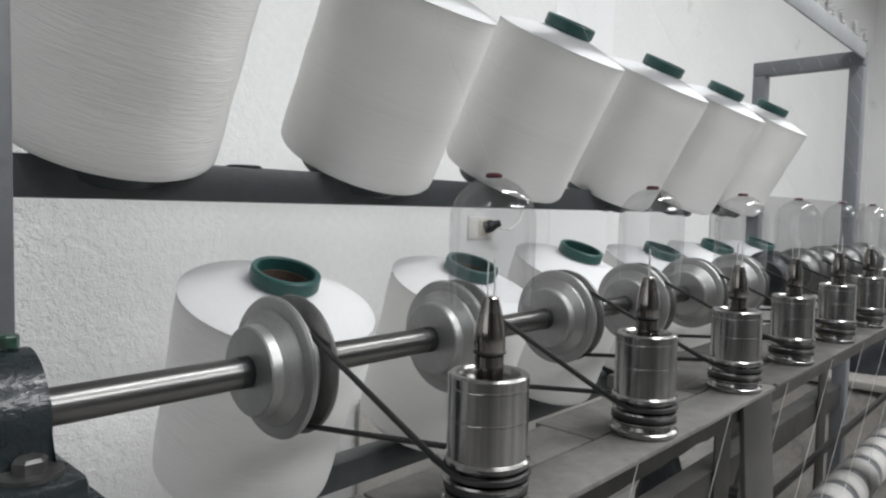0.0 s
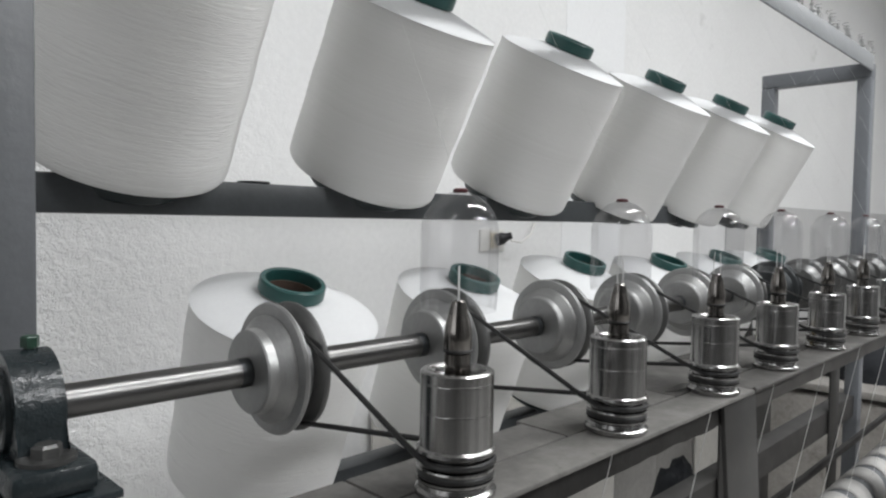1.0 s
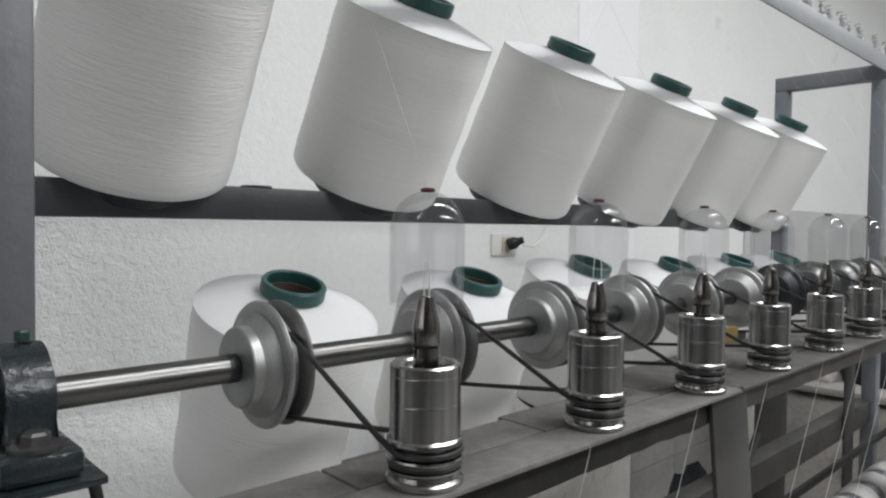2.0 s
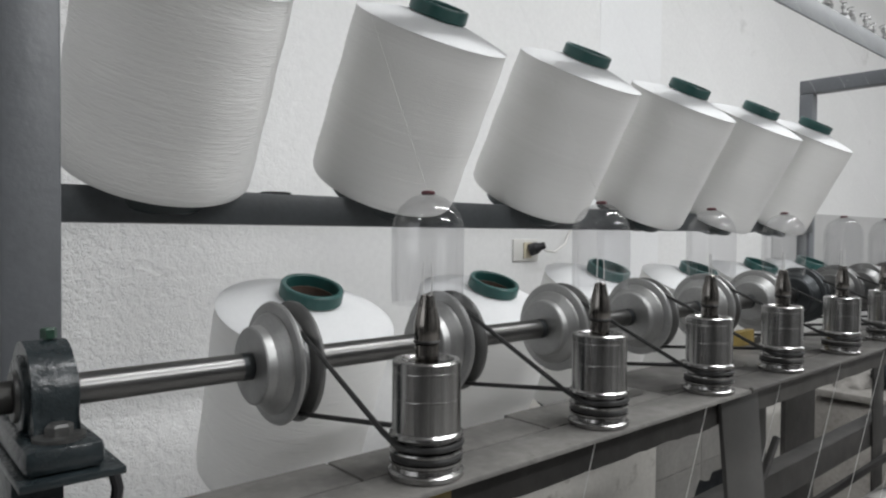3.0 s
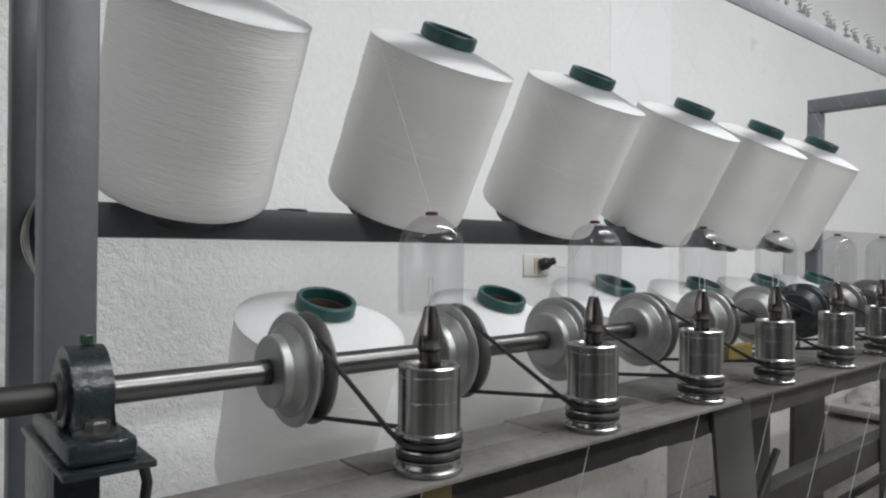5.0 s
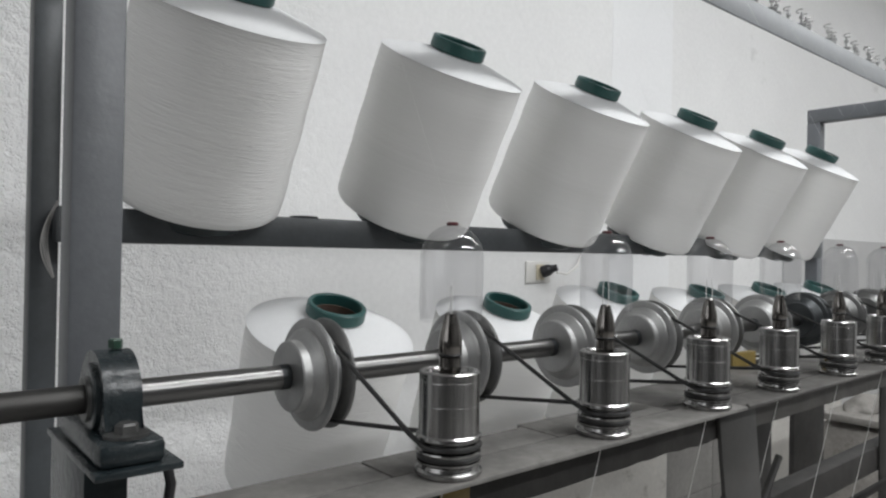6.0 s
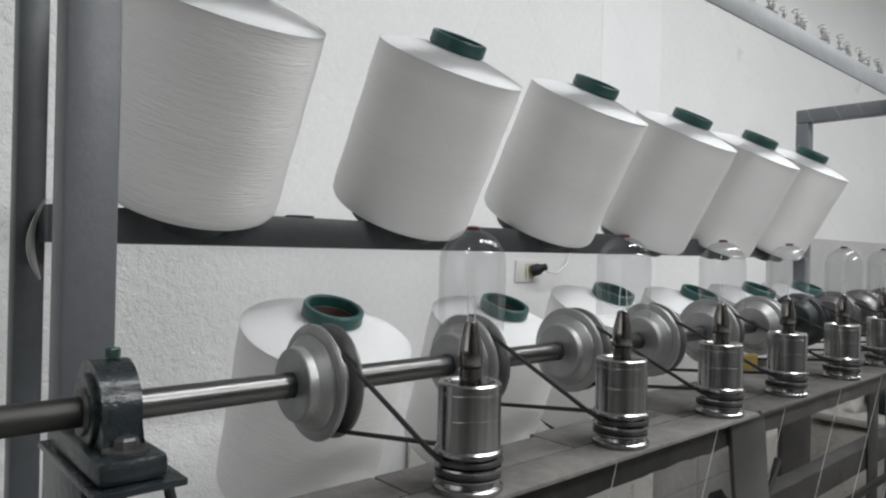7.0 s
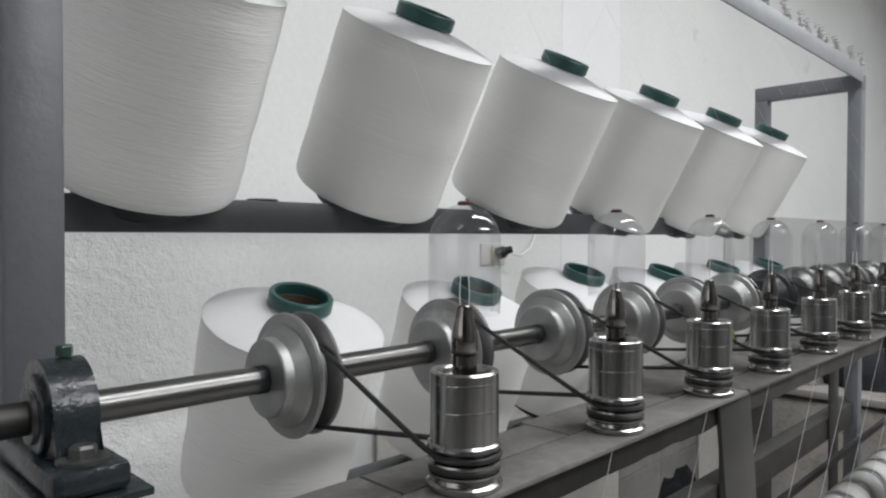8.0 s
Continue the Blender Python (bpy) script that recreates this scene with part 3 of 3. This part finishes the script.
# ---- spindles ----
def make_spindle(at):
    base = thing("spindle", "bright turned steel spindle with rubber belt rings, standing on the bench", "spindle", at, "spindles on the bench")
    part("base_flange", lathe([(0, 0), (0.0215, 0), (0.0225, 0.001), (0.0225, 0.0035), (0.0205, 0.005), (0.0200, 0.0075), (0.0218, 0.009), (0.0218, 0.0102), (0.018, 0.0112), (0, 0.0112)], 64), CHROME, base)
    part("lower_belt_ring", torus(0.0195, 0.0021, 0.0125), RUBBER, base, "black rubber ring")
    part("middle_flange", lathe([(0, 0.0113), (0.0178, 0.0113), (0.0178, 0.0140), (0.0215, 0.0147), (0.0218, 0.0156), (0.0215, 0.0166), (0.0185, 0.0172), (0, 0.0172)], 64), CHROME, base)
    part("collar", lathe([(0, 0.0173), (0.0185, 0.0173), (0.0185, 0.0225), (0.0212, 0.0232), (0.0220, 0.0245), (0.0218, 0.0262), (0.0204, 0.0275), (0, 0.0275)], 64), CHROME, base)
    part("barrel", lathe([(0, 0.0276), (0.0203, 0.0276), (0.0203, 0.0459), (0.0203, 0.0462), (0.02016, 0.0465), (0.0203, 0.0468), (0.0203, 0.0471), (0.0203, 0.0616), (0.0203, 0.0619), (0.02016, 0.0622), (0.0203, 0.0625), (0.0203, 0.0628), (0.0203, 0.0674),
                          (0.0192, 0.0685), (0.0165, 0.0685), (0.0155, 0.0670), (0.0150, 0.0640), (0.008, 0.0640), (0, 0.0640)], 64), CHROME, base, "mirror-bright barrel with fine turned lines")
    return base


def make_rotor(at):
    """The fast-turning inner part with its prongs and its clear cap."""
    rotor = thing("spindle_rotor", "dark steel bullet tip with two prongs under a clear plastic dome", "spindle rotor", at, "rotors in the spindles")
    part("neck", lathe([(0, 0.0641), (0.0072, 0.0641), (0.0072, 0.0770), (0.0066, 0.0776), (0, 0.0776)], 32), DARK_CHROME, rotor)
    part("neck_ring", torus(0.0072, 0.0011, 0.0788, 28, 8), RUBBER, rotor, "black rubber ring")
    tip = part("tip", lathe([(0, 0.0777), (0.0068, 0.0777), (0.0078, 0.0800), (0.0078, 0.0885), (0.0073, 0.0925), (0.0040, 0.1055), (0.0033, 0.1062), (0, 0.1062)], 32), DARK_CHROME, rotor, "dark polished bullet-shaped tip")
    for side in (-1, 1):
        part("prong", pipe([(side * 0.0026, 0, 0.1055), (side * 0.0029, 0, 0.112), (side * 0.0027, 0, 0.119), (side * 0.0022, 0, 0.125)], 0.0004, 6), THREAD, tip, "thin steel prong")
    dome = [(0.0206, 0.1010), (0.0212, 0.1090), (0.0213, 0.1420)]
    dome += [(0.0213 * math.cos(a), 0.1430 + 0.0225 * math.sin(a)) for a in [radians(d) for d in range(6, 84, 7)]]
    clear_dome = part("dome", lathe(dome, 64, cap=False), CLEAR, rotor, "clear plastic dome with bright highlights")
    part("cap", lathe([(0, 0.1648), (0.0036, 0.1648), (0.0042, 0.1654), (0.0042, 0.1664), (0.0032, 0.1672), (0, 0.1672)], 24), RED, clear_dome, "small red cap")
    return rotor


spindles = [make_spindle(pose(SPINDLE_X[0], 0, TABLE))]
rotors = [make_rotor(pose(SPINDLE_X[0], 0, TABLE))]
for x in SPINDLE_X[1:]:
    spindles.append(copy_thing(spindles[0], pose(x, 0, TABLE)))
    rotors.append(copy_thing(rotors[0], pose(x, 0, TABLE)))


def make_belt(xs, xp, ahead=0.52, rise=0.85):
    """Round cord from the pulley groove to the spindle's belt groove, quarter turned."""
    z, r = TABLE + 0.0198, 0.0208
    groove = xp + 0.0284
    rp = 0.0408
    pts = []
    for d in range(-80, 81, 10):           # round the back of the pulley from bottom to top
        a = radians(d)
        pts.append((groove, SHAFT_Y + rp * math.cos(a), SHAFT_Z + rp * math.sin(a)))
    top = Vector((groove, SHAFT_Y - rp * ahead, SHAFT_Z + rp * rise))
    end = Vector((xs - r, 0.004, z))
    pts += [tuple(top)] + [tuple(top.lerp(end, k / 10)) for k in range(1, 10)]
    for d in range(180, 361, 12):          # round the front of the spindle
        a = radians(d)
        pts.append((xs + r * math.cos(a), r * math.sin(a), z))
    start = Vector((xs + r, 0.004, z))
    low = Vector((groove, SHAFT_Y - rp * 0.35, SHAFT_Z - rp * 0.94))
    pts += [tuple(start.lerp(low, k / 10)) for k in range(1, 10)] + [tuple(low)]
    return pipe(pts, 0.0019, 8, closed=True)


for k in range(9):
    belt = part("drive_belt", make_belt(SPINDLE_X[k], PULLEY_X[k], *((0.80, 0.60) if k == 0 else ())), RUBBER)
    tagged(belt, "black round rubber drive belt from pulley to spindle", "belt", "drive belts")


# ---- yarn packages ----
R, L = 0.109, 0.245


def make_package(at, label, group, r=R, edge=L, yarn=YARN, low=0.0075, taper=0.0):
    ob = thing("yarn_package", label, "yarn package", at, group)
    body = [(0.034, low + 0.002), (r - 0.030 - taper, low), (r - 0.012 - taper, low), (r - 0.005 - taper, low + 0.0022), (r - 0.0018 - taper, low + 0.0068), (r - 0.001 - taper, low + 0.013)]
    body += [(r - 0.001 - taper * (1 - k / 10) + 0.0006 * math.sin(k * 1.7), low + 0.013 + (edge - 0.016 - low) * k / 10) for k in range(1, 11)] + [(r - 0.001, edge)]
    winding = part("winding", lathe(body, 96, cap=False), yarn, ob, "smooth wound white filament yarn")
    part("end_face", lathe([(r - 0.001, edge + 0.0002), (r - 0.010, edge + 0.003), (0.060, L + 0.012), (0.034, L + 0.017)], 96, cap=False), YARN_TOP, winding, "bright conical end of the winding")
    tube = part("tube", lathe([(0.0325, -0.012), (0.0325, L + 0.02), (0.0310, L + 0.02), (0.0310, -0.012), (0.0325, -0.012)], 48, cap=False), CARD, ob, "brown cardboard tube")
    part("end_ring", lathe([(0.0335, L - 0.03), (0.0335, L + 0.0165), (0.0385, L + 0.0170), (0.0405, L + 0.0190), (0.0405, L + 0.0330), (0.0390, L + 0.0350), (0.0345, L + 0.0350), (0.0335, L + 0.0335), (0.0330, L - 0.03)], 64, cap=False), GREEN, tube, "dark green plastic tube end")
    part("foot_ring", lathe([(0.0335, low), (0.0690, low - 0.0006), (0.0715, low - 0.004), (0.0715, -0.012), (0.0690, -0.015), (0.0500, -0.016), (0.0425, -0.017), (0.0425, -0.026), (0.0400, -0.029), (0.0335, -0.029)], 48, cap=False), BASE_GREEN, tube, "dark green plastic tube end")
    return ob


UP_TILT, LOW_TILT = 29.0, 20.0
rim = Vector((0.351, 0.413, 1.420))
axis = Vector((0, -math.sin(radians(UP_TILT)), math.cos(radians(UP_TILT))))
foot = rim - axis * L
# centre, and small shifts in depth and height, of each package as it hangs on its peg
UPPER = [(0.020, 0.0, 0.0), (0.351, 0.0, 0.0), (0.676, 0.0, -0.004), (0.999, -0.004, -0.013), (1.303, -0.008, -0.019), (1.604, -0.011, -0.021)]
UPPER_X = [row[0] for row in UPPER]
make_package(pose(UPPER[0][0], foot.y, foot.z, UP_TILT), "full white yarn package with coarse wrinkled winding, tilted on its peg", "upper row of yarn packages", yarn=YARN_ROUGH, low=0.0115)
upper = make_package(pose(UPPER[1][0], foot.y, foot.z, UP_TILT, 0, 0) @ pose(0, 0, 0, 0, 0, 40), "full white yarn package tilted on its creel peg above the rail", "upper row of yarn packages")
for n, (x, dy, dz) in enumerate(UPPER[2:]):
    copy_thing(upper, pose(x, foot.y + dy, foot.z + dz, UP_TILT) @ pose(0, 0, 0, 0, 0, 67 * n + 40))
ring = Vector((0.190, 0.461, 1.069))
axis2 = Vector((0, -math.sin(radians(LOW_TILT)), math.cos(radians(LOW_TILT))))
foot2 = ring - axis2 * (L + 0.030)
LOWER = [(0.193, 0.0), (0.524, -0.006), (0.832, 0.008), (1.166, -0.002), (1.475, 0.0), (1.79, 0.0)]
LOWER_X = [row[0] for row in LOWER]
make_package(pose(LOWER[0][0], foot2.y, foot2.z, LOW_TILT), "full white yarn package with wrinkled winding, tilted behind the bench", "lower row of yarn packages", r=0.116, edge=L - 0.005, yarn=YARN_ROUGH, taper=0.006)
lower = make_package(pose(LOWER[1][0], foot2.y, foot2.z + LOWER[1][1], LOW_TILT) @ pose(0, 0, 0, 0, 0, 20), "full white yarn package tilted on its peg behind the bench", "lower row of yarn packages", r=0.116, edge=L - 0.005, taper=0.006)
for n, (x, dz) in enumerate(LOWER[2:]):
    copy_thing(lower, pose(x, foot2.y, foot2.z + dz, LOW_TILT) @ pose(0, 0, 0, 0, 0, 83 * n + 20))

for rows, base, ax, grp in ((UPPER_X, foot, axis, "upper creel pegs"), (LOWER_X, foot2, axis2, "lower creel pegs")):
    for x in rows:
        p = Vector((x, base.y, base.z))
        peg = part("creel_peg", pipe([p - ax * 0.03, p + ax * 0.2], 0.012, 12), FRAME_DARK)
        tagged(peg, "dark steel peg inside a yarn package tube", "peg", grp)
low_rail = thing("creel_rail", "dark grey steel rail under the lower yarn packages", "rail")
part("rail", profile_beam(-0.14, 1.86, foot2.y - 0.01, foot2.y + 0.03, foot2.z - 0.07, foot2.z - 0.03), FRAME_DARK, low_rail)

# ---- wall socket ----
socket = thing("wall_socket", "white wall socket with a black plug in it", "socket", pose(1.33, WALL_Y, 1.09))
face_plate = part("plate", box(-0.064, 0.050, -0.007, -0.0005, -0.034, 0.034, 0.003), WHITE_PLASTIC, socket)
part("insert", box(-0.022, 0.014, -0.0115, -0.0092, -0.024, 0.024, 0.001), BEIGE, face_plate, "beige socket insert")
plug = part("plug", lathe([(0, 0.0), (0.019, 0.0), (0.019, 0.022), (0.012, 0.034), (0.010, 0.05), (0, 0.05)], 24, m=Matrix.Translation((0.004, -0.0116, 0)) @ Matrix.Rotation(radians(68), 4, "X") @ Matrix.Rotation(radians(28), 4, "Y")), BLACK, socket, "black plug")
part("cable", pipe([(0.028, -0.05, 0.0), (0.07, -0.055, -0.005), (0.14, -0.04, 0.02), (0.19, -0.012, 0.05), (0.26, -0.004, 0.11)], 0.003, 8), WHITE_PLASTIC, plug, "thin pale cable")

# ---- thread guides and threads ----
def make_guide(at):
    ob = thing("thread_guide", "small bright steel thread guide with pigtail hooks on the beam", "thread guide", at, "thread guides on the beam")
    part("stem", lathe([(0, 0), (0.006, 0), (0.006, 0.003), (0.0022, 0.004), (0.0022, 0.020), (0.0045, 0.021), (0.0045, 0.026), (0.002, 0.028), (0.002, 0.034), (0, 0.034)], 12), BRIGHT, ob)
    part("dish", lathe([(0, 0.0085), (0.009, 0.0075), (0.010, 0.0090), (0.009, 0.0105), (0, 0.0098)], 20), BRIGHT, ob)
    hook = [(0.004 + 0.006 * math.sin(a), 0.006 - 0.006 * math.cos(a) - 0.006, 0.034 + 0.0012 * a) for a in [radians(d) for d in range(0, 420, 30)]]
    part("pigtail", pipe(hook, 0.0013, 6), BRIGHT, ob)
    return ob


guide_x = [round(x + off, 4) for x in [PITCH * k for k in range(1, 12)] for off in (-0.062, -0.030, 0.004, 0.036)]
first = make_guide(pose(guide_x[0], 0.252, 1.607))
for k, x in enumerate(guide_x[1:]):
    copy_thing(first, pose(x, 0.252 + 0.006 * ((k % 3) - 1), 1.607, 0, 0, 40 * k % 170))

for x in SPINDLE_X[:9]:
    line = part("yarn_thread", pipe([(x, 0.0, TABLE + 0.166), (x + 0.004, 0.245, 1.645)], 0.00008, 5), THREAD)
    tagged(line, "fine white thread from the guide beam to the dome", "thread", "threads to the domes")
    low = part("yarn_thread", pipe([(x - 0.006, -0.004, TABLE - 0.0037), (x - 0.037, 0.041, 0.714)], 0.0004, 5), THREAD)
    tagged(low, "fine white thread below the bench", "thread", "threads below the bench")
for x in UPPER_X:
    top = foot + axis * (L + 0.035)
    line = part("yarn_thread", pipe([(x - 0.01, top.y - 0.03, top.z - 0.016), (x + 0.01, 0.250, 1.645)], 0.00008, 5), THREAD)
    tagged(line, "fine white thread from a yarn package to the guide beam", "thread", "threads from the packages")

# ---- below and beyond the bench ----
def make_roll(at):
    ob = thing("wound_roll", "white wound take-up roll with grey flange", "yarn roll", at, "take-up rolls below the bench")
    part("winding", lathe([(0.012, 0), (0.031, 0.0), (0.0335, 0.003), (0.0335, 0.051), (0.031, 0.054), (0.012, 0.054)], 40, m=ALONG_X), ROLL, ob)
    part("flange", lathe([(0.012, 0.055), (0.028, 0.055), (0.030, 0.057), (0.030, 0.079), (0.028, 0.081), (0.012, 0.081)], 40, m=ALONG_X), FRAME, ob, "grey drive drum between the rolls")
    return ob


roll = make_roll(pose(0.43, 0.06, 0.682))
for row, (ry, rz) in enumerate(((0.06, 0.682), (0.0, 0.605))):
    for k in range(1 - row, 17):
        copy_thing(roll, pose(0.43 + PITCH / 2 * k, ry, rz))
    roll_shaft = part("roll_shaft", pipe([(0.1, ry, rz), (1.86, ry, rz)], 0.0118, 12), SHAFT_STEEL)
    tagged(roll_shaft, "steel shaft through a row of take-up rolls", "shaft", "roll shafts")
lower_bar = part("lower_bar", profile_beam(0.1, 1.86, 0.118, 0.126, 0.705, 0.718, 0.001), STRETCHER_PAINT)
tagged(lower_bar, "dark steel guide bar behind the take-up rolls", "bar")
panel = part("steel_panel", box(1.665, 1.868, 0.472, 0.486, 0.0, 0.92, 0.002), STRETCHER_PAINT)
tagged(panel, "dark grey sheet steel panel at the machine end", "panel")

structure("wall_dado", box(0.85, 2.05, WALL_Y - 0.020, WALL_Y - 0.0125, 0.0, 0.66), STAINED, "stained lower part of the plaster wall", "wall")
# thin sheet that makes the lower far wall greyer
structure("wall_dado_far", box(3.05, 6.198, WALL_Y - 0.0065, WALL_Y - 0.0005, 0.0, 1.255, 0.002), DADO, "greyer lower part of the far wall", "wall")
structure("wall_dado_east", box(2.757, 3.75, WALL_Y - 0.020, WALL_Y - 0.0125, 0.0, 0.66), STAINED, "stained whitewashed lower wall past the tiles", "wall")
tiled = structure("wall_tiling", box(2.055, 2.752, WALL_Y - 0.008, WALL_Y - 0.001, 0.0, 0.80), GROUT, "grey tiled lower part of the wall", "wall")
tile_mesh = finish("tile", box(-0.171, 0.171, -0.006, 0.0, -0.0985, 0.0985, 0.002), TILE, 0)
for row in range(4):
    for col in range(2):
        tile = new("tile", tile_mesh)
        tile.parent = tiled
        tile.matrix_basis = pose(2.23 + 0.345 * col, WALL_Y - 0.0085, 0.10 + 0.20 * row)

plinth = thing("masonry_plinth", "rough dirty masonry plinth with a pale slab on top", "plinth")
bm = box(2.42, 3.4, -0.35, 0.70, 0.0, 0.545, 0.01)
bmesh.ops.subdivide_edges(bm, edges=bm.edges[:], cuts=9, use_grid_fill=True)
for v in bm.verts:
    v.co += 0.014 * Vector(noise.noise_vector(v.co * 9))
part("masonry", bm, DIRTY, plinth, "mottled rubble masonry")
part("slab", box(2.40, 3.4, -0.37, 0.69, 0.561, 0.588, 0.006), SLAB, plinth, "pale worn slab")


def heap(name, cx, cy, cz, rx, ry, rz, mat, label, category, seed):
    """A soft crumpled heap resting on a flat top."""
    bm = bmesh.new()
    bmesh.ops.create_icosphere(bm, subdivisions=4, radius=1.0)
    for v in bm.verts:
        d = 1 + 0.22 * noise.noise(v.co * 1.4 + Vector((seed, 0, 0))) + 0.07 * noise.noise(v.co * 5 + Vector((0, seed, 0)))
        v.co = Vector((cx + v.co.x * rx * d, cy + v.co.y * ry * d, cz + max(v.co.z * rz * d, 0.0)))
    return tagged(part(name, bm, mat, smooth=60), label, category)


heap("crumpled_cloth", 2.72, 0.40, 0.588, 0.20, 0.17, 0.16, BAG, "dark blue crumpled cloth heap on the plinth", "cloth", 3.0)
heap("plaster_rubble", 2.60, 0.60, 0.588, 0.12, 0.07, 0.05, SLAB, "pale lump of plaster rubble on the plinth", "rubble", 8.0)
heap("dark_sack", 1.72, 0.69, 0.0, 0.095, 0.10, 0.42, BAG, "dark sack standing on the floor behind the machine", "sack", 5.0)
lever = thing("brake_lever", "dark steel lever with a black cable on the guide bar", "lever")
part("arm", pipe([(0.690, 0.117, 0.771), (0.762, 0.117, 0.848)], 0.0055, 10), STRETCHER_PAINT, lever)
part("pivot", lathe([(0, -0.006), (0.010, -0.006), (0.010, 0.006), (0, 0.006)], 16, m=Matrix.Translation((0.690, 0.117, 0.766)) @ Matrix.Rotation(radians(90), 4, "X")), BLACK, lever)
part("cable", pipe([(0.690, 0.117, 0.766), (0.676, 0.115, 0.752), (0.668, 0.112, 0.72), (0.664, 0.106, 0.66)], 0.0025, 8), BLACK, lever, "black cable")

# ---- small things ----
wires = thing("wire_bundle", "loose loop of thin grey wires hanging on the post", "wires")
for off in (0.0, 0.0025, -0.0025, 0.005):
    loop = []
    for k in range(25):                    # out of the rail end, down in a bow, back behind the post
        u = k / 24
        loop.append((-0.137 - (0.010 + off) * math.sin(math.pi * u) - 0.004 * u, 0.510 + 0.004 * math.sin(5 * u + 300 * off), 1.196 - 0.085 * u - off * math.sin(3 * u)))
    part("wire", pipe(loop, 0.0008, 6), WIRE, wires)
yellow = part("yellow_block", box(0.585, 0.650, 0.1015, 0.112, TABLE - 0.025, TABLE + 0.018, 0.001), YELLOW)
tagged(yellow, "small yellow painted block behind the bench", "block")
for x0, x1, y0, z0, z1 in ((-0.004, 0.023, 0.0029, -0.026, -0.013), (0.352, 0.374, -0.0024, -0.0085, -0.0045)):
    tag = part("yellow_tag", box(x0, x1, y0, y0 + 0.0010, TABLE + z0, TABLE + z1, 0.0003), YELLOW)
    tagged(tag, "worn yellow mark on the bench edge", "mark", "yellow marks")

# ---- what turns ----
def motions():
    """Pulleys turn on the shaft, rotors in the spindles."""
    steps = [k * 0.2 for k in range(41)]
    for k, ob in enumerate(pulleys):
        home = ob.matrix_basis.translation.copy()
        walk(ob, [(t, pose(home.x, home.y, home.z, 70 * n + 25 * k)) for n, t in enumerate(steps)])
    for k, ob in enumerate(rotors):
        home = ob.matrix_basis.translation.copy()
        walk(ob, [(t, pose(home.x, home.y, home.z, 0, 0, 80 * n + 33 * k)) for n, t in enumerate(steps)])


motions()
